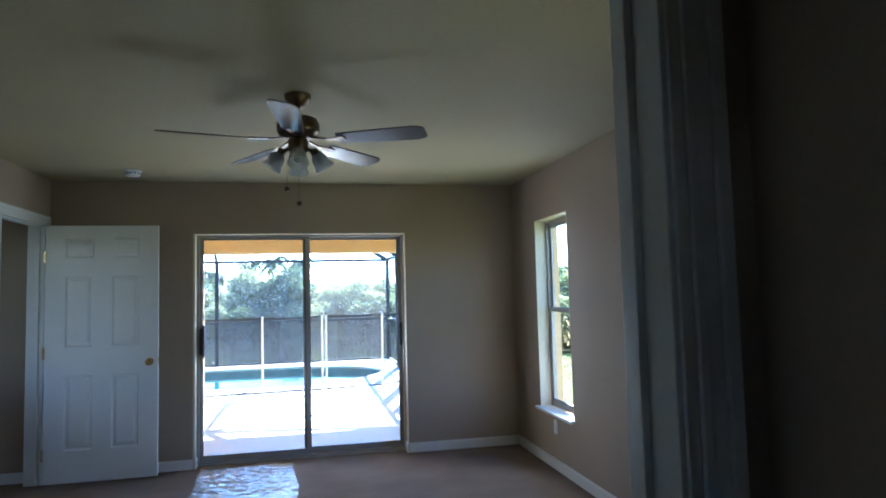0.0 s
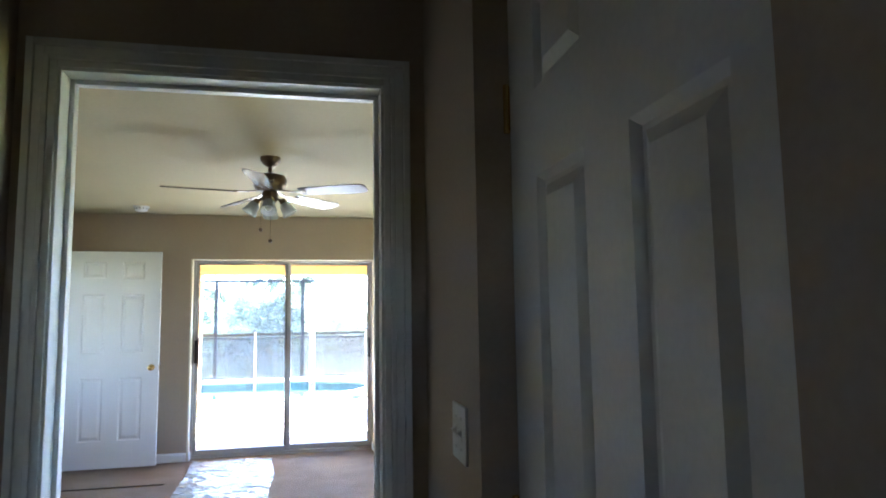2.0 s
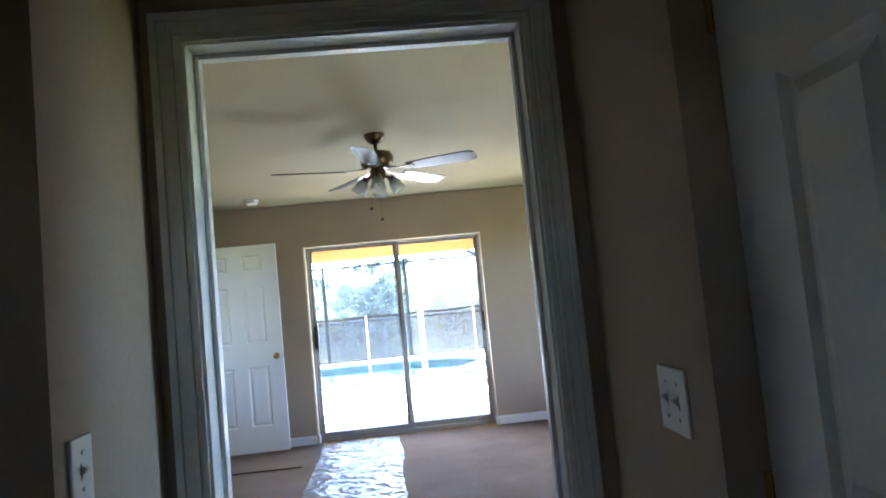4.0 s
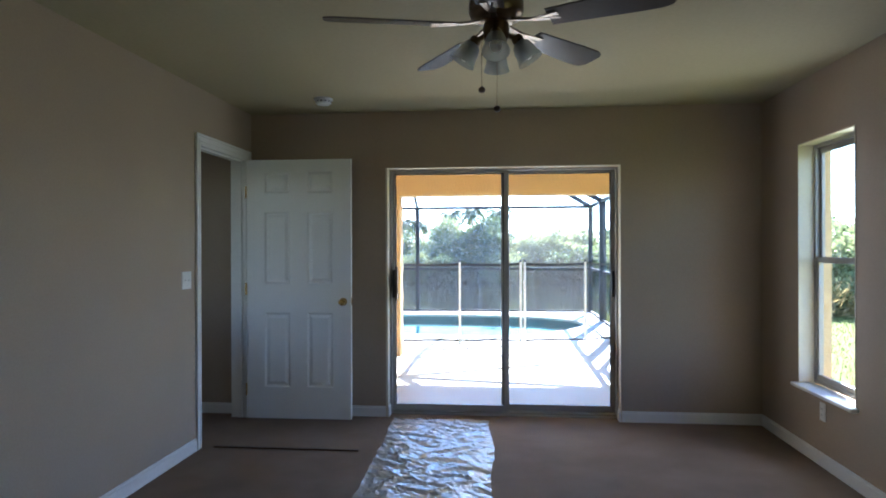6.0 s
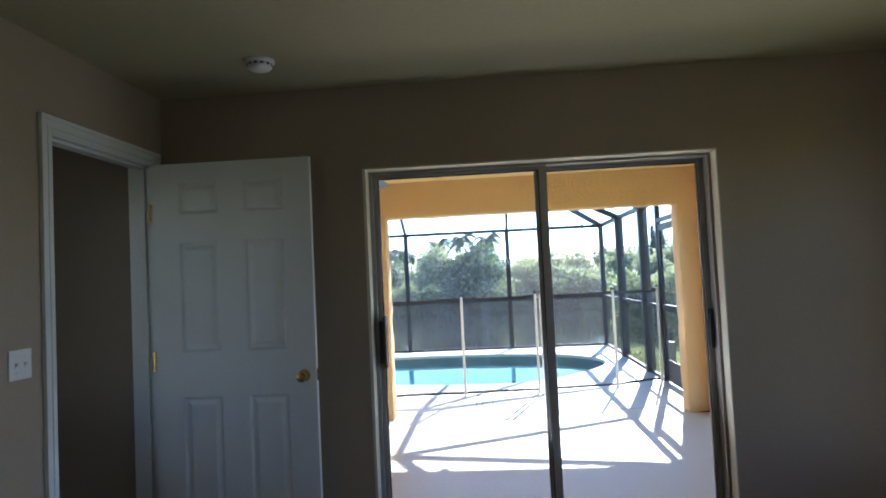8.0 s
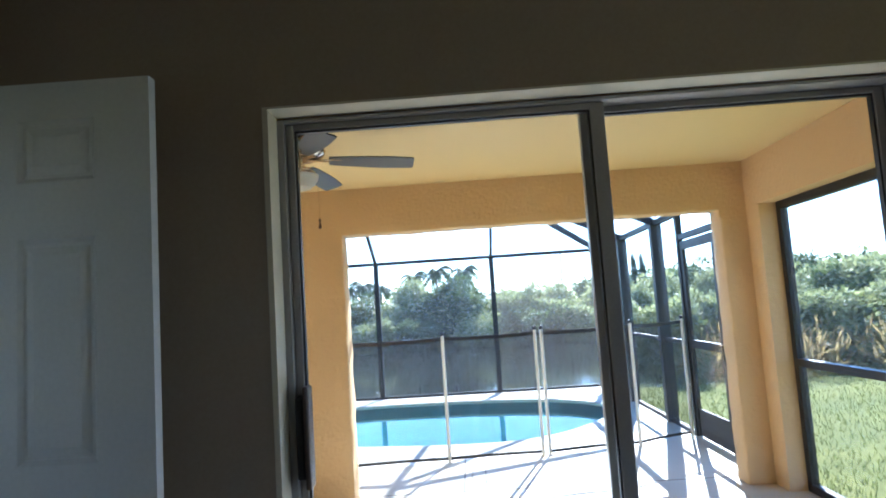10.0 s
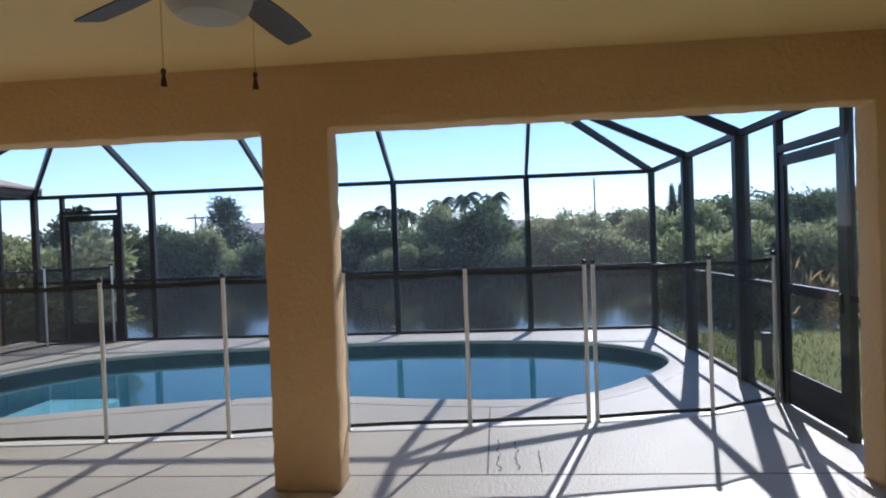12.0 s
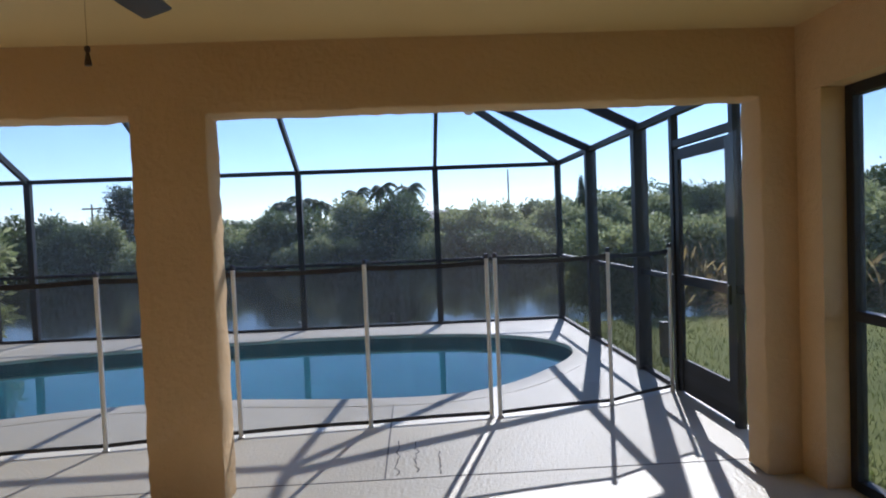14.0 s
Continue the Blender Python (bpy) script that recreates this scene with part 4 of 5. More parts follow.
def fan_porch():
    f = thing("ceiling_fan", (-1.256, 7.515, 2.44), "five-blade porch ceiling fan with nickel body and white glass bowl", "ceiling fan")
    def turned(name, prof, mat, label=""):
        bm = bmesh.new()
        lathe(bm, prof, 40)
        return part(name, bm, mat, f, label, smooth=True)
    turned("canopy", ((0.075, 0.0), (0.078, -0.012), (0.070, -0.024), (0.055, -0.030), (0.058, -0.045), (0.052, -0.052)), M_NICKEL)
    turned("motor", ((0.055, -0.046), (0.110, -0.052), (0.152, -0.068), (0.178, -0.092), (0.183, -0.112), (0.174, -0.130), (0.150, -0.142), (0.146, -0.148), (0.100, -0.156), (0.060, -0.160)), M_NICKEL, "nickel motor housing")
    turned("neck", ((0.056, -0.150), (0.050, -0.204), (0.064, -0.220)), M_NICKEL)
    turned("light_ring", ((0.066, -0.214), (0.118, -0.224), (0.128, -0.237), (0.118, -0.243)), M_NICKEL)
    turned("bowl", ((0.118, -0.240), (0.138, -0.246), (0.135, -0.266), (0.120, -0.294), (0.100, -0.307), (0.096, -0.315), (0.048, -0.324), (0.002, -0.325)), M_FROST, "white frosted glass bowl")
    for i in range(5):
        a = radians(10 + 72 * i)
        m = Matrix.Rotation(a, 4, "Z")
        part("blade", moved(blade_mesh(0.20, 0.675, 0.085, 0.118, 0.022, curved=0.018), m @ Matrix.Translation((0, 0, -0.154)) @ Matrix.Rotation(radians(3), 4, "Y") @ Matrix.Rotation(radians(-15), 4, "X")), M_SLATE, f, "dark slate grey blade")
        bm = bmesh.new()
        bar(bm, (0.080, 0, -0.156), (0.180, 0, -0.164), 0.030, 0.010)
        bar(bm, (0.170, 0, -0.163), (0.275, 0, -0.164), 0.050, 0.007)
        bmesh.ops.bevel(bm, geom=bm.edges[:], offset=0.002, segments=2, affect="EDGES", profile=0.5)
        part("blade_iron", moved(bm, m), M_NICKEL, f)
    for dx, dy in ((-0.130, -0.060), (0.127, 0.041)):
        bm = bmesh.new()
        rod(bm, (dx * 0.8, dy * 0.8, -0.228), (dx, dy, -0.234), 0.0025, 6)
        rod(bm, (dx, dy, -0.232), (dx, dy, -0.492), 0.0012, 6)
        ch = part("pull_chain", bm, M_NICKEL, f)
        bm = bmesh.new()
        lathe(bm, ((0.003, 0.004), (0.008, 0.0), (0.008, -0.010), (0.004, -0.016), (0.006, -0.024), (0.010, -0.046), (0.009, -0.052), (0.002, -0.053)), 14, (dx, dy, -0.490))
        part("pull", bm, M_WOOD, ch, "dark wooden pull", smooth=True)
    return f


fan_porch()

# ---- plastic film and strip on the carpet ----
fm = bmesh.new()
nx, ny = 34, 190
fv = []
for j in range(ny + 1):
    y = 5.74 - 4.6 * j / ny
    row = []
    for i in range(nx + 1):
        u = i / nx
        wob = 0.035 * noise.noise((0.0 if u < 0.5 else 7.0, y * 1.7, 3.0)) + 0.012 * noise.noise((u * 2, y * 9, 5.0))
        x = -0.80 + 0.03 * (5.74 - y) + 0.76 * u + wob * (abs(u - 0.5) * 2)
        ridge_a = 1 - abs(noise.noise((x * 5.0, y * 7.5, 1.0))) * 2.2
        ridge_b = 1 - abs(noise.noise((x * 13.0 + 4, y * 17.0, 2.0))) * 2.2
        row.append(fm.verts.new((x, y, 0.006 + 0.011 * max(0, ridge_a) ** 2 + 0.005 * max(0, ridge_b) ** 2)))
    fv.append(row)
for a, b in zip(fv, fv[1:]):
    for i in range(nx):
        fm.faces.new((a[i], a[i + 1], b[i + 1], b[i]))
film_ob = part("plastic_sheet", fm, M_FILM)
tagged(film_ob, "crinkled clear plastic film runner laid over the carpet", "plastic sheet")
strip = thing("wooden_strip", (-1.41, 4.95, 0.0), "thin dark wooden strip lying on the carpet", "wood strip")
part("board", boxes((-0.51, 0.50, -0.012, 0.012, 0.0, 0.008), bevel=0.002), M_WOOD, strip)
for i in range(9):
    bm = bmesh.new()
    rod(bm, (-0.45 + 0.11 * i, 0, 0.007), (-0.45 + 0.11 * i, 0, 0.0105), 0.002, 6)
    part("nail", bm, M_ALU, strip)

# ---- screen enclosure ----
cage = thing("screen_enclosure", (0, 12, DECK), "dark bronze aluminium pool screen enclosure", "screen enclosure")
CO = Vector((0, 12, DECK))
XR, YB, ZT, ZR = 2.0, 15.40, 2.29, 3.19
XL = -7.93
PB = -0.09


def cbar(name, a, b, w, h, up=(0, 0, 1), parent=None):
    bm = bmesh.new()
    bar(bm, Vector(a) - CO, Vector(b) - CO, w, h, up)
    return part(name, bm, M_BRONZE, parent or cage)


def screen(pts, parent=None, mat=None):
    bm = bmesh.new()
    bm.faces.new([bm.verts.new(Vector(p) - CO) for p in pts])
    return part("screen_panel", bm, mat or M_SCREEN, parent or cage, "charcoal screen cloth")


cols = (XL, -5.91, -3.92, -1.945, 0.12, XR)
for x in cols:
    cbar("post", (x, YB, PB), (x, YB, ZT), 0.085, 0.085, (0, 1, 0))
rows_r = (13.60, 11.89, 11.05, 10.02, 9.48)
for y, w in zip(rows_r, (0.09, 0.10, 0.06, 0.06, 0.06)):
    cbar("post", (XR, y, PB), (XR, y, ZT), 0.13 if w > 0.08 else 0.06, w, (0, 1, 0))
cbar("beam", (XL, YB, ZT), (XR, YB, ZT), 0.07, 0.06)
cbar("beam", (XR, YB, ZT), (XR, 9.43, ZT), 0.07, 0.06)
cbar("beam", (XL, YB, ZT), (XL, 15.0, ZT), 0.07, 0.06)
cbar("rail", (XL, YB, 0.885), (XR, YB, 0.885), 0.04, 0.045)
cbar("rail", (XR, YB, 0.885), (XR, 11.05, 0.885), 0.04, 0.045)
cbar("rail", (XR, 10.02, 0.885), (XR, 9.43, 0.885), 0.04, 0.045)
cbar("bottom_rail", (XL, YB, PB + 0.02), (XR, YB, PB + 0.02), 0.05, 0.04)
cbar("bottom_rail", (XR, YB, PB + 0.02), (XR, 11.05, PB + 0.02), 0.05, 0.04)
RT = 0.12
YR1, YR0, YE = 13.70, 11.80, 10.34
for x in cols[1:-1]:
    cbar("rafter", (x, YB, ZT), (x, YR1, ZR), 0.05, 0.09)
    cbar("rafter", (x, YR1, ZR), (x, YR0, ZR), 0.05, 0.09)
    cbar("rafter", (x, YR0, ZR), (x, YE, 2.42), 0.05, 0.09)
cbar("hip_rafter", (XR, YB, ZT), (RT, YR1, ZR), 0.05, 0.09)
cbar("hip_rafter", (RT, YR0, ZR), (XR, YE + 0.1, 2.40), 0.05, 0.09)
cbar("hip_rafter", (XL, YB, ZT), (-6.2, YR1, ZR), 0.05, 0.09)
cbar("rafter", (XL, 13.64, 2.40), (-6.2, YR1, ZR), 0.05, 0.09)
cbar("rafter", (XR, 13.60, ZT), (RT, 13.60, ZR), 0.05, 0.09)
cbar("rafter", (XR, 11.89, ZT), (RT, 11.84, ZR), 0.05, 0.09)
cbar("purlin", (-6.2, YR1, ZR), (RT, YR1, ZR), 0.05, 0.06)
cbar("purlin", (-6.2, YR0, ZR), (RT, YR0, ZR), 0.05, 0.06)
cbar("purlin", (RT, YR1, ZR), (RT, YR0, ZR), 0.05, 0.06)
# cloth, bay by bay
for a, b in zip(cols, cols[1:]):
    if a == XL:
        screen(((a, YB, PB), (-7.44, YB, PB), (-7.44, YB, ZT), (a, YB, ZT)))
        screen(((-6.46, YB, PB), (b, YB, PB), (b, YB, ZT), (-6.46, YB, ZT)))
    else:
        screen(((a, YB, PB), (b, YB, PB), (b, YB, ZT), (a, YB, ZT)))
    screen(((max(a, XL), YB, ZT), (b, YB, ZT), (min(b, RT), YR1, ZR), (max(a, -6.2), YR1, ZR)))
    screen(((max(a, -6.2), YR0, ZR), (min(b, RT), YR0, ZR), (b, YE, 2.42), (a, YE, 2.42)))
screen(((-6.2, YR1, ZR), (RT, YR1, ZR), (RT, YR0, ZR), (-6.2, YR0, ZR)))
screen(((XR, YB, ZT), (XR, YE + 0.1, 2.36), (RT, YR0, ZR), (RT, YR1, ZR)))
for y1, y0 in ((YB, 13.60), (13.60, 11.89), (11.89, 11.05), (10.02, 9.45)):
    screen(((XR, y1, PB), (XR, y0, PB), (XR, y0, ZT), (XR, y1, ZT)))
screen(((XL, YB, PB), (-8.35, 15.12, PB), (-8.35, 15.12, ZT), (XL, YB, ZT)))
cbar("post", (-8.33, 15.13, PB), (-8.33, 15.13, ZT), 0.05, 0.05, (0, 1, 0))
cbar("beam", (XL, YB, ZT), (-8.34, 15.13, ZT), 0.05, 0.06)
cbar("beam", (XL, 15.0, 2.30), (XL, 10.6, 2.36), 0.06, 0.06)
for x in (-7.44, -6.46):
    cbar("door_post", (x, YB, PB), (x, YB, ZT), 0.06, 0.06, (0, 1, 0))
cbar("header", (-7.44, YB, 2.02), (-6.46, YB, 2.02), 0.05, 0.06)
cbar("header", (XR, 11.05, 2.02), (XR, 10.02, 2.02), 0.05, 0.06)


def screen_door(axis, a0, a1, face):
    """A framed screen door with a kick plate, a middle rail and a closer."""
    d = thing("screen_door", ((a0 + a1) / 2, face, DECK) if axis == "x" else (face, (a0 + a1) / 2, DECK), "dark bronze screen door with a kick plate", "screen door", "screen doors")
    hw = (a1 - a0) / 2
    def b(u0, u1, z0, z1, t=0.018):
        return (u0, u1, -t, t, z0, z1) if axis == "x" else (-t, t, u0, u1, z0, z1)
    part("frame", boxes(b(-hw, -hw + 0.075, 0.02, 2.06), b(hw - 0.075, hw, 0.02, 2.06), b(-hw + 0.075, hw - 0.075, 1.97, 2.06), b(-hw + 0.075, hw - 0.075, 0.93, 1.01), bevel=0.003), M_BRONZE, d)
    part("kick_plate", boxes(b(-hw + 0.075, hw - 0.075, 0.02, 0.30, 0.010), bevel=0.002), M_BRONZE, d)
    for z0, z1 in ((0.30, 0.93), (1.01, 1.97)):
        part("screen_panel", boxes(b(-hw + 0.075, hw - 0.075, z0, z1, 0.0008)), M_SCREEN, d, "charcoal screen cloth")
    h = boxes(b(hw - 0.06 if axis == "x" else -hw + 0.015, hw - 0.03 if axis == "x" else -hw + 0.045, 0.86, 1.0, 0.04), bevel=0.004)
    part("handle", h, M_BLACK, d)
    return d


screen_door("y", 10.06, 11.01, XR)
screen_door("x", -7.40, -6.50, YB)

# screened opening in the porch side wall
ps = thing("porch_screen", (2.09, 7.74, DECK), "dark bronze framed insect screen in the porch side opening", "screen")
part("frame", boxes((-0.03, 0.03, 1.185, 1.245, 0, 2.15), (-0.03, 0.03, -1.24, -1.18, 0, 2.15), (-0.03, 0.03, -1.18, 1.185, 2.09, 2.15), (-0.03, 0.03, -1.18, 1.185, 0, 0.06), (-0.03, 0.03, -1.18, 1.185, 0.91, 0.965), bevel=0.004), M_BRONZE, ps)
for z0, z1 in ((0.06, 0.91), (0.965, 2.09)):
    part("screen_panel", boxes((-0.0008, 0.0008, -1.18, 1.185, z0, z1)), M_SCREEN, ps, "charcoal screen cloth")


# ---- pool fence ----
def pool_fence(points, doubles, label):
    o = Vector((*points[0], DECK))
    fence = thing("pool_fence", o, label, "fence", "pool safety fences")
    for i, (x, y) in enumerate(points):
        for k in ((-0.033, 0.033) if i in doubles else (0.0,)):
            bm = bmesh.new()
            rod(bm, (x + k - o.x, y - o.y, 0), (x + k - o.x, y - o.y, 1.245), 0.0165, 12)
            p = part("post", bm, M_WHITEAL, fence, "white aluminium post", smooth=True)
            bm = bmesh.new()
            lathe(bm, ((0.019, 1.235), (0.020, 1.262), (0.013, 1.272), (0.003, 1.274)), 12, (x + k - o.x, y - o.y, 0))
            part("cap", bm, M_BLACK, p, "black plastic cap", smooth=True)
            bm = bmesh.new()
            lathe(bm, ((0.026, 0.0), (0.026, 0.005), (0.018, 0.010)), 12, (x + k - o.x, y - o.y, 0))
            part("sleeve", bm, M_WHITEAL, p)
    for i in range(len(points) - 1):
        a, b = Vector((*points[i], 0)), Vector((*points[i + 1], 0))
        if i in doubles:
            a.x += 0.033
        if i + 1 in doubles:
            b.x -= 0.033
        n = 8
        sag = lambda t: -0.012 * math.sin(math.pi * t)
        bm = bmesh.new()
        cols_ = []
        for k in range(n + 1):
            t = k / n
            p = a.lerp(b, t) - Vector((o.x, o.y, 0))
            cols_.append((bm.verts.new((p.x, p.y, 0.035 - sag(t) * 0.5)), bm.verts.new((p.x, p.y, 1.215 + sag(t)))))
        for c, d in zip(cols_, cols_[1:]):
            bm.faces.new((c[0], d[0], d[1], c[1]))
        panel = part("mesh_panel", bm, M_FENCE, fence, "black mesh cloth")
        for name, z, h, s in (("top_binding", 1.205, 0.035, 1), ("bottom_binding", 0.035, 0.028, -0.5)):
            bm = bmesh.new()
            for k in range(n):
                t0, t1 = k / n, (k + 1) / n
                p0, p1 = a.lerp(b, t0), a.lerp(b, t1)
                bar(bm, (p0.x - o.x, p0.y - o.y, z + s * sag(t0)), (p1.x - o.x, p1.y - o.y, z + s * sag(t1)), 0.006, h)
            part(name, bm, M_BLACK, panel, "black binding strip")
    return fence


pool_fence(((-7.3, 10.35), (-6.40, 10.2), (-5.44, 10.14), (-4.41, 10.125), (-3.42, 10.18), (-2.48, 10.27), (-1.57, 10.41), (-0.62, 10.49), (0.343, 10.57), (1.308, 10.74), (1.943, 11.07)), (3, 8), "black mesh pool safety fence with white posts on the deck")
pool_fence(((-8.10, 12.0), (-7.95, 12.94), (-7.66, 13.87), (-7.43, 14.90), (-6.54, 15.24)), (2,), "black mesh pool safety fence beside the house wing")

flood = thing("eave_light", (0.19, 10.29, 2.30), "small pale floodlight under the eave", "floodlight")
bm = bmesh.new()
rod(bm, (0, 0, 0), (0, 0, -0.04), 0.012, 10)
part("bracket", bm, M_WHITEAL, flood)
bm = bmesh.new()
lathe(bm, ((0.014, 0.0), (0.03, -0.02), (0.04, -0.06), (0.042, -0.075), (0.03, -0.078)), 18)
part("lamp_head", moved(bm, Matrix.Translation((0, 0, -0.03)) @ Matrix.Rotation(radians(-50), 4, "X")), M_WHITEAL, flood, smooth=True)

# small things past the cage
driftwood = thing("driftwood", (-2.10, 15.95, -0.17), "pale driftwood stub on the canal bank", "driftwood")
bm = bmesh.new()
rod(bm, (0, 0, 0), (0.10, 0.0, 0.20), 0.035, 8, 0.02)
rod(bm, (0.05, 0, 0.10), (-0.05, 0.02, 0.13), 0.02, 7, 0.012)
part("stub", bm, M_COPING, driftwood)
stump = thing("wooden_post", (2.55, 12.75, -0.17), "short weathered wooden post standing in the lawn", "post")
bm = boxes((-0.044, 0.044, -0.044, 0.044, -0.05, 0.37), bevel=0.012)
part("shaft", bm, M_BARK, stump)
part("cap", boxes((-0.052, 0.052, -0.052, 0.052, 0.37, 0.395), bevel=0.01), M_BLACK, stump, "dark cap")
cleat = thing("mooring_cleat", (-0.66, 16.5, -0.47), "dark mooring cleat on the canal seawall", "cleat")
bm = bmesh.new()
rod(bm, (0, 0, 0), (0, 0, 0.42), 0.05, 10, 0.04)
part("stem", bm, M_BLACK, cleat)
part("horn", boxes((-0.10, 0.06, -0.025, 0.025, 0.28, 0.34), bevel=0.015), M_BLACK, cleat)
part("base", boxes((0.06, 0.13, -0.05, 0.05, 0.0, 0.16), bevel=0.015), M_WHITEAL, cleat, "pale base block")


# ---- plants ----
def leaf_cloud(name, seeds, count, size, seed, droop=0.3, aspect=2.2):
    """Many small bent leaves in the lumps given as (x, y, z, rx, rz)."""
    rng = np.random.default_rng(seed)
    s = np.array(seeds)
    pick = rng.integers(0, len(s), count)
    d = rng.normal(size=(count, 3))
    d /= np.linalg.norm(d, axis=1)[:, None]
    r = rng.uniform(0.45, 1.0, count) ** 0.6
    c = s[pick, :3] + d * r[:, None] * np.stack([s[pick, 3], s[pick, 3], s[pick, 4]], 1)
    c += rng.normal(scale=size * 0.6, size=(count, 3))
    ax = d + rng.normal(scale=0.7, size=(count, 3)) + np.array((0, 0, -droop))
    ax /= np.linalg.norm(ax, axis=1)[:, None]
    side = np.cross(ax, rng.normal(size=(count, 3)))
    side /= np.linalg.norm(side, axis=1)[:, None]
    ln = size * rng.uniform(0.6, 1.4, count)[:, None]
    v = np.concatenate([c, c + ax * ln * 0.5 + side * ln / aspect / 2, c + ax * ln, c + ax * ln * 0.5 - side * ln / aspect / 2], 1).reshape(-1, 3)
    f = np.arange(count * 4).reshape(-1, 4)
    me = bpy.data.meshes.new(name)
    me.from_pydata(v.tolist(), [], f.tolist())
    return me


def shrub(name, at, w, h, leaves, size, mat, seed, label, category="shrub", group="", lumps=9, stems=5):
    rng = random.Random(seed)
    t = thing(name, at, label, category, group)
    ss = []
    for i in range(lumps):
        a, rr = rng.uniform(0, 6.283), rng.uniform(0, 0.62) * w
        z = rng.uniform(0.12, 0.80) * h
        ss.append((rr * math.cos(a), rr * math.sin(a), z, rng.uniform(0.22, 0.42) * w, rng.uniform(0.13, 0.26) * h))
    me = leaf_cloud("crown", ss, leaves, size, seed)
    me.materials.append(mat)
    c = new("crown", me)
    c.parent = t
    bm = bmesh.new()
    for i in range(stems):
        p = Vector((rng.uniform(-0.2, 0.2) * w, rng.uniform(-0.2, 0.2) * w, -0.1))
        for tgt in rng.sample(ss, 2):
            q = Vector(tgt[:3])
            mid = p.lerp(q, 0.5) + Vector((rng.uniform(-0.1, 0.1), rng.uniform(-0.1, 0.1), 0.05 * h))
            rod(bm, p, mid, 0.035 * h / 3, 6, 0.024 * h / 3)
            rod(bm, mid, q, 0.024 * h / 3, 6, 0.008 * h / 3)
    part("stem", bm, M_BARK, t)
    return t


def repeat(master, places, seed):
    rng = random.Random(seed)
    for x, y, z, s in places:
        c = copy_thing(master, pose(x, y, z, 0, 0, rng.uniform(0, 360)))
        c.scale = (s * rng.uniform(0.9, 1.15), s * rng.uniform(0.9, 1.15), s * rng.uniform(0.85, 1.12))


FAR = "shrubs along the far bank"
rng0 = random.Random(5)
masters = [shrub("mangrove_shrub", (-7.0 + 3.1 * i, 42.3 + (i % 2), -0.6), 2.5, 3.4 + 0.5 * (i % 3), 9000, 0.25, (M_LEAF, M_LEAF_B)[i % 2], 20 + i, ("dense dark green shrub on the far bank", "dense light green shrub on the far bank")[i % 2], group=FAR, lumps=13) for i in range(4)]
spots = [[], [], [], []]
for k in range(112):
    x = -58 + 1.02 * k + rng0.uniform(-0.5, 0.5)
    tone = noise.noise((x * 0.16, 4.0, 0)) + rng0.uniform(-0.22, 0.22)
    i = (0 if tone > 0 else 1) + 2 * (k % 2)
    size = (0.86 if x < 2 else 0.96) + 0.34 * noise.noise((x * 0.33, 9.0, 2.0)) + rng0.uniform(-0.08, 0.08)
    size = min(size, 0.66) if -17.6 < x < -12.0 else size
    spots[i].append((x, 39.6 + rng0.uniform(0, 1.0) + 1.5 * (k % 3), -1.0, size * (0.82 if k % 3 == 0 else 1.0)))
for i, m_ in enumerate(masters):
    repeat(m_, spots[i], 60 + i)
NEAR = "shrubs on the lawn's far side"
# light leaves on the first two also put sun glare into their colour
near_m = [shrub("bush", (5.2 + 3.3 * i, 17.4 + 0.8 * i, -0.2), 1.5, 1.75 + 0.25 * i, 15000, 0.115, (M_LEAF_B, M_LEAF_B, M_LEAF)[i], 40 + i, ("leafy green bush at the lawn's edge", "light green leafy bush at the lawn's edge", "tall dark green bush at the lawn's edge")[i], "bush", NEAR, lumps=12) for i in range(3)]
repeat(near_m[0], [(3.5, 17.3, -0.25, 0.85), (7.0, 16.9, -0.2, 1.08), (10.4, 15.6, -0.2, 1.22), (13.2, 12.6, -0.2, 1.17), (15.4, 9.2, -0.2, 1.08), (9.6, 20.5, -0.3, 1.44), (-10.4, 18.4, -0.5, 1.44), (-14.5, 19.0, -0.5, 1.44)], 71)
repeat(near_m[1], [(4.4, 18.6, -0.3, 0.95), (9.0, 17.8, -0.2, 1.22), (12.2, 14.6, -0.2, 1.26), (14.4, 10.9, -0.2, 1.12), (6.4, 19.6, -0.3, 1.12), (-12.4, 18.7, -0.5, 1.44)], 72)
repeat(near_m[2], [(7.9, 19.2, -0.3, 1.17), (12.6, 17.8, -0.2, 1.26), (14.8, 14.4, -0.2, 1.30), (16.6, 11.0, -0.2, 1.17), (10.6, 22.5, -0.4, 1.35)], 73)

weeds = leaf_cloud("dry_weeds", [(4.2 + 0.55 * i, 16.2 - 0.04 * i * i * 0.4 + 0.5 * math.sin(i * 2.1), 0.12, 0.55, 0.30) for i in range(19)], 5200, 0.26, 91, droop=-1.2, aspect=9)
weeds.materials.append(M_DRY)
tagged(new("dry_weeds", weeds), "dry yellow weeds along the bushes", "weeds", "", "stuff")

# grass blades on the near lawn
gr = np.random.default_rng(3)
n = 26000
gxy = np.stack([2.15 + 12 * gr.random(n) ** 1.4, 5.5 + 11 * gr.random(n)], 1)
hh = gr.uniform(0.03, 0.075, n)
ang = gr.uniform(0, 6.283, n)
base = np.column_stack([gxy, np.full(n, -0.172)])
wv = np.column_stack([np.cos(ang), np.sin(ang), np.zeros(n)]) * 0.007
tipv = np.column_stack([np.cos(ang + 1.3) * hh * 0.5, np.sin(ang + 1.3) * hh * 0.5, hh])
gme = bpy.data.meshes.new("grass")
gme.from_pydata(np.concatenate([base - wv, base + wv, base + tipv], 1).reshape(-1, 3).tolist(), [], np.arange(3 * n).reshape(-1, 3).tolist())
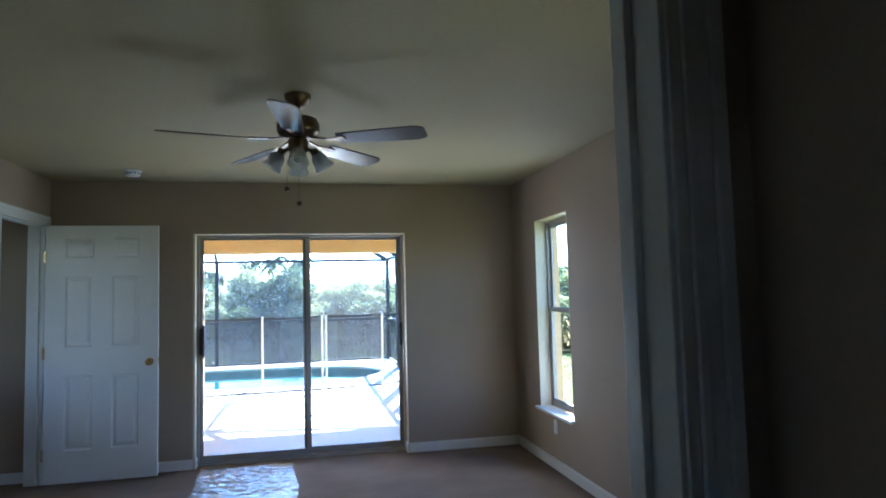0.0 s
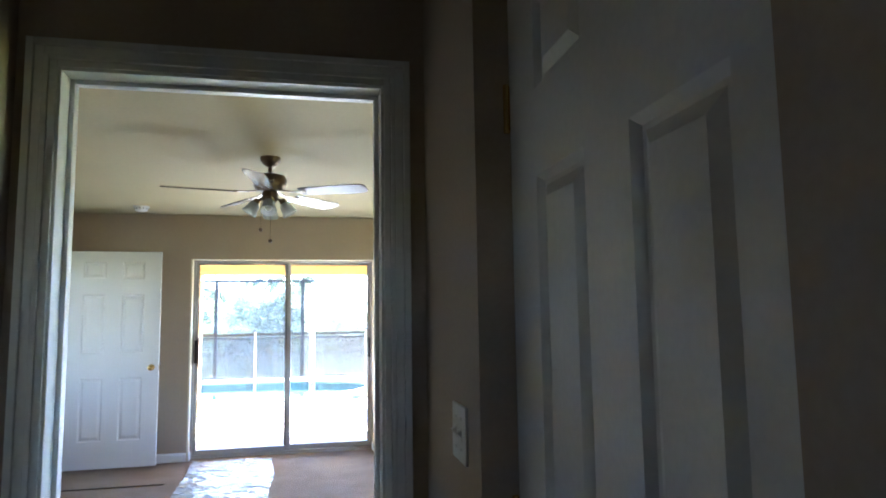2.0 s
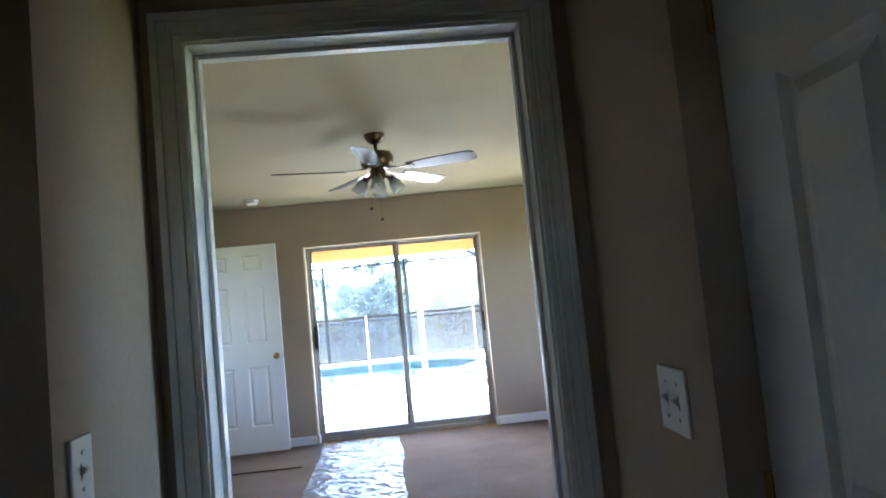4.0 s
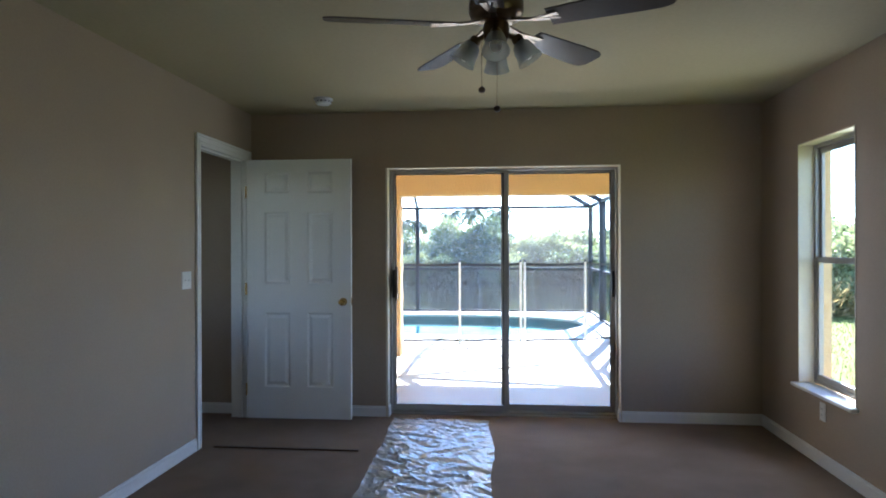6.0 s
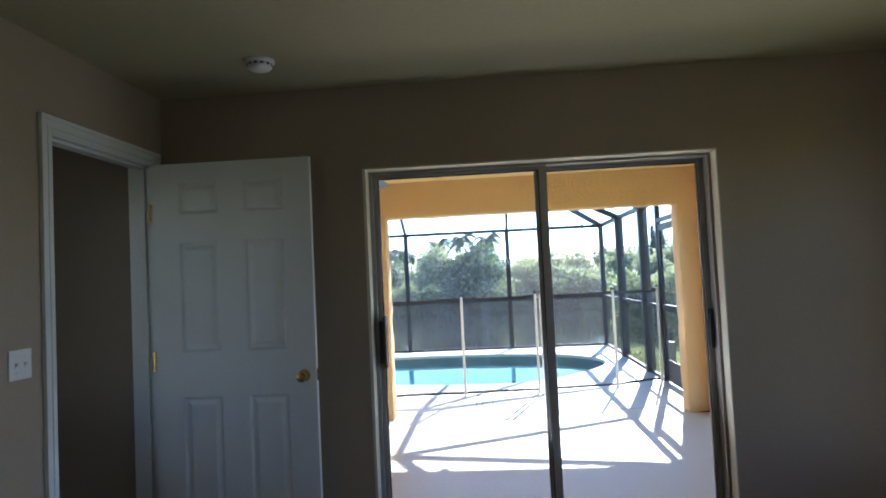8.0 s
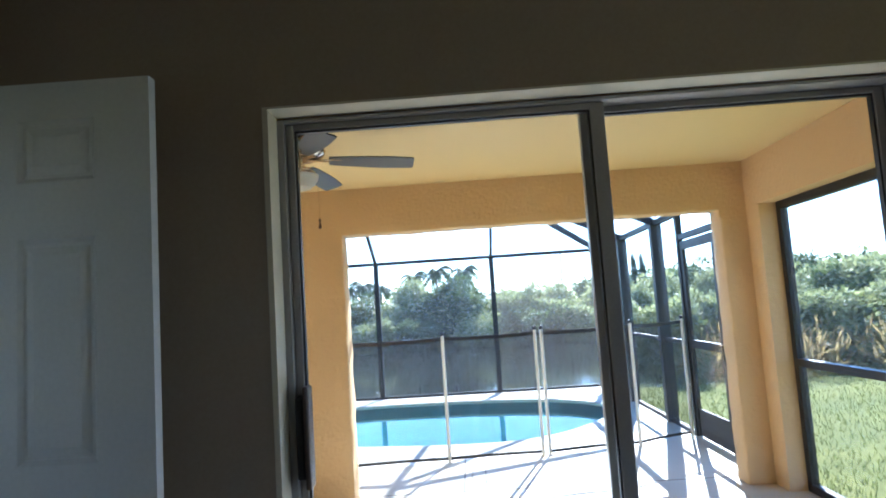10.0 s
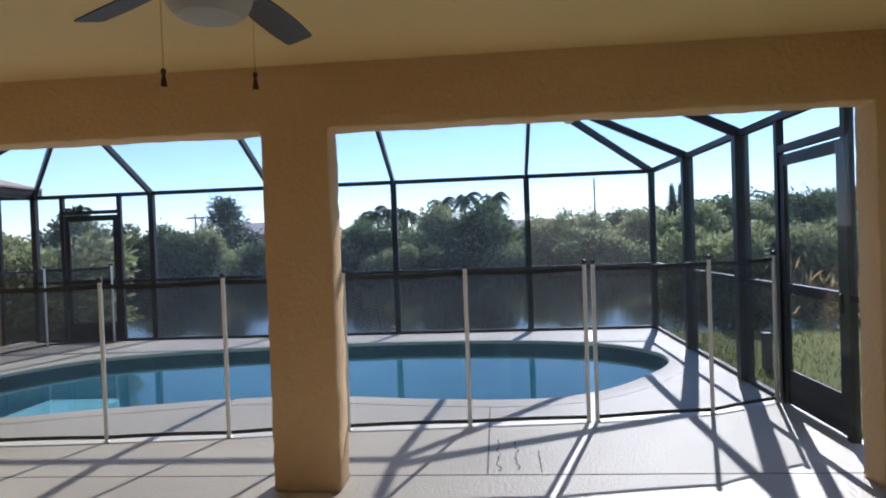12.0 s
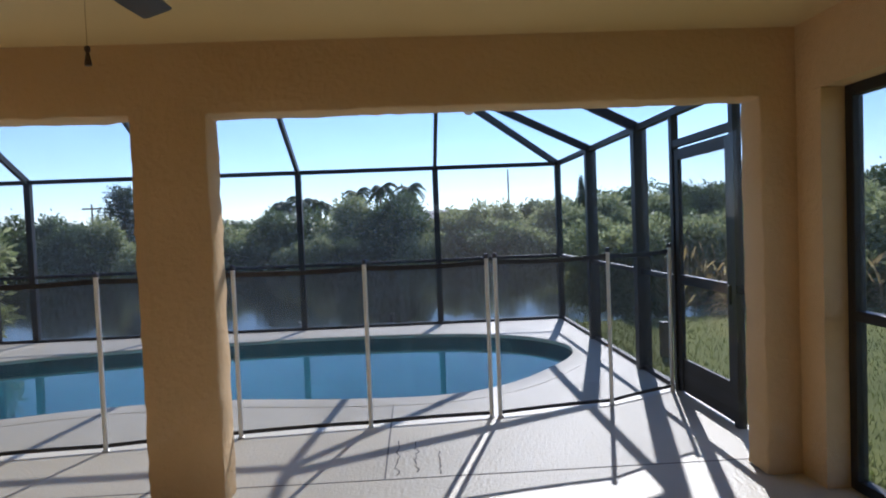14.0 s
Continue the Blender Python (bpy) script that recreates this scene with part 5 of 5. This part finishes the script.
gme.materials.append(M_BLADEG)
tagged(new("grass", gme), "short green lawn grass", "grass", "", "stuff")


def palm(at, h, spread, seed):
    rng = random.Random(seed)
    t = thing("palm_tree", at, "tall palm with drooping fronds behind the bank", "palm tree", "palms past the canal")
    bm = bmesh.new()
    p = Vector((0, 0, -0.3))
    for i in range(6):
        q = Vector((0.08 * math.sin(i + seed), 0.06 * i, h * (i + 1) / 6))
        rod(bm, p, q, 0.16 - 0.01 * i, 9, 0.15 - 0.01 * i)
        p = q
    part("trunk", bm, M_BARK, t)
    for i in range(17):
        a, lift = i * 2.4 + rng.uniform(-0.2, 0.2), rng.uniform(0.0, 1.35)
        bm = bmesh.new()
        prev = p.copy()
        for k in range(8):
            u = (k + 1) / 8
            r = spread * u
            q = p + Vector((r * math.cos(a), r * math.sin(a), spread * (lift * u - 1.15 * u * u)))
            d = (q - prev).normalized()
            s = d.cross(Vector((0, 0, 1))).normalized()
            rod(bm, prev, q, 0.02, 4, 0.015)
            for side in (-1, 1):
                for m in (0.2, 0.7):
                    b0 = prev.lerp(q, m)
                    ln = spread * 0.38 * (1.15 - abs(u - 0.45))
                    tip = b0 + s * side * ln * 0.75 + d * ln * 0.5 + Vector((0, 0, -ln * 0.55))
                    w = d * 0.09
                    bm.faces.new((bm.verts.new(b0 - w), bm.verts.new(b0 + w), bm.verts.new(tip)))
            prev = q
        part("frond", bm, M_PALM, t)
    return t


pa = palm((-2.9, 60, -0.4), 5.2, 1.45, 1)
for x, y, z, s in ((-0.7, 60.5, -0.4, 0.98), (-5.1, 59.5, -0.4, 0.93), (-8.2, 46, -0.6, 0.70), (-6.3, 46.6, -0.7, 0.72), (-7.3, 47.5, -0.5, 0.74), (-28.7, 46, -0.4, 0.86)):
    copy_thing(pa, pose(x, y, z, 0, 0, 77 * x)).scale = (s, s, s)


def conifer(at, h, seed, label):
    rng = random.Random(seed)
    t = thing("pine_tree", at, label, "pine tree")
    bm = bmesh.new()
    rod(bm, (0, 0, -0.3), (0, 0, h * 0.95), 0.16, 8, 0.03)
    ss = []
    for i in range(26):
        z = h * (0.25 + 0.72 * i / 25)
        r = 0.36 * h * (1.02 - z / h) + 0.05
        a = i * 2.4
        q = Vector((r * math.cos(a) * rng.uniform(0.6, 1.1), r * math.sin(a) * rng.uniform(0.6, 1.1), z + 0.1))
        rod(bm, (0, 0, z - 0.15), q, 0.035, 5, 0.012)
        ss.append((q.x, q.y, q.z, 0.10 * h * (1.10 - z / h) + 0.07, 0.15))
    part("trunk", bm, M_BARK, t)
    me = leaf_cloud("crown", ss, 4200, 0.30, seed, droop=-0.3, aspect=5)
    me.materials.append(M_PINE)
    new("crown", me).parent = t
    return t


conifer((-19.9, 50, -0.4), 5.0, 7, "dark pine tree standing over the far shrubs")
bpy.data.objects["pine_tree"].scale = (1.6, 1.6, 1.0)
n2 = conifer((12.17, 52, -0.4), 4.75, 9, "slim dark conifer beyond the canal")
n2.scale = (0.35, 0.35, 1)
n3 = copy_thing(n2, pose(12.95, 52.6, -0.4))



def bare_tree(at, h, seed):
    """A leafless tree: a trunk that forks again and again into thin twigs."""
    rng = random.Random(seed)
    t = thing("bare_tree", at, "leafless tree with thin grey twigs behind the roof", "tree")
    trunk, twigs = bmesh.new(), bmesh.new()
    rod(trunk, (0, 0, 0), (0.1, 0, h * 0.6), 0.14, 8, 0.08)

    def fork(p, d, ln, r, depth):
        q = p + d * ln
        rod(twigs, p, q, r, 4, r * 0.6)
        if depth:
            for _ in range(3):
                e = (d + Vector((rng.uniform(-0.8, 0.8), rng.uniform(-0.8, 0.8), rng.uniform(-0.1, 0.5)))).normalized()
                fork(q, e, ln * rng.uniform(0.55, 0.8), r * 0.6, depth - 1)

    for k in range(4):
        a = k * 1.57 + 0.4
        fork(Vector((0.1, 0, h * (0.5 + 0.03 * k))), Vector((0.6 * math.cos(a), 0.6 * math.sin(a), 0.8)).normalized(), h * 0.17, 0.05, 4)
    part("trunk", trunk, M_BARK, t)
    part("twigs", twigs, M_BARK, t)
    return t


bare_tree((-26.7, 35, -0.4), 6.6, 4)

# far trees and houses over the bank
hill_m = shrub("tree", (22, 62, -0.4), 4.5, 5.2, 9000, 0.34, M_LEAF, 51, "round-crowned tree beyond the canal", "tree", "trees past the canal", lumps=14)
repeat(hill_m, [(10.9, 56, -0.4, 0.8), (16.6, 56, -0.4, 0.8), (28, 58, -0.4, 1.0), (36, 55, -0.4, 1.1), (46, 54, -0.4, 1.2), (-34, 58, -0.4, 0.8), (-44, 54, -0.4, 0.85), (-56, 52, -0.4, 0.95), (-14, 57, -0.5, 0.62), (6.8, 60, -0.5, 0.66)], 81)


def far_house(at, w, d, label):
    h = thing("house", at, label, "house", "houses past the canal")
    part("wall", boxes((-w / 2, w / 2, -d / 2, d / 2, 0, 2.1)), M_FARWALL, h)
    bm = bmesh.new()
    lo = [bm.verts.new((x, y, 2.1)) for x, y in ((-w / 2 - 0.5, -d / 2 - 0.5), (w / 2 + 0.5, -d / 2 - 0.5), (w / 2 + 0.5, d / 2 + 0.5), (-w / 2 - 0.5, d / 2 + 0.5))]
    r = d / 2
    a, b = bm.verts.new((-w / 2 + r, 0, 3.15)), bm.verts.new((w / 2 - r, 0, 3.15))
    for fc in ((lo[0], lo[1], b, a), (lo[1], lo[2], b), (lo[2], lo[3], a, b), (lo[3], lo[0], a), lo):
        bm.faces.new(fc)
    part("roof", bm, M_FARROOF, h)
    for x in (-w * 0.3, 0, w * 0.3):
        wi = part("window", boxes((x - 0.6, x + 0.6, -d / 2 - 0.06, -d / 2 - 0.001, 0.8, 1.8), bevel=0.01), M_TRIM, h)
        part("pane", boxes((x - 0.5, x + 0.5, -d / 2 - 0.075, -d / 2 - 0.055, 0.9, 1.7)), M_FARGLASS, wi)
    return h


far_house((-20.7, 60, 0.2), 9, 6, "pale single-storey house beyond the canal")
far_house((1.5, 68, -0.2), 13, 7, "pale house with a brown roof beyond the canal")
pole = thing("utility_pole", (8.9, 66, -0.3), "thin utility pole beyond the canal", "pole")
bm = bmesh.new()
rod(bm, (0, 0, 0), (0, 0, 6.8), 0.09, 8, 0.07)
part("shaft", bm, M_BARK, pole)
pole2 = thing("utility_pole", (-29.9, 66, -0.3), "utility pole with a crossarm beyond the canal", "pole")
bm = bmesh.new()
rod(bm, (0, 0, 0), (0, 0, 5.0), 0.1, 8, 0.08)
part("shaft", bm, M_BARK, pole2)
part("crossarm", boxes((-0.9, 0.9, -0.06, 0.06, 4.5, 4.65)), M_BARK, pole2)
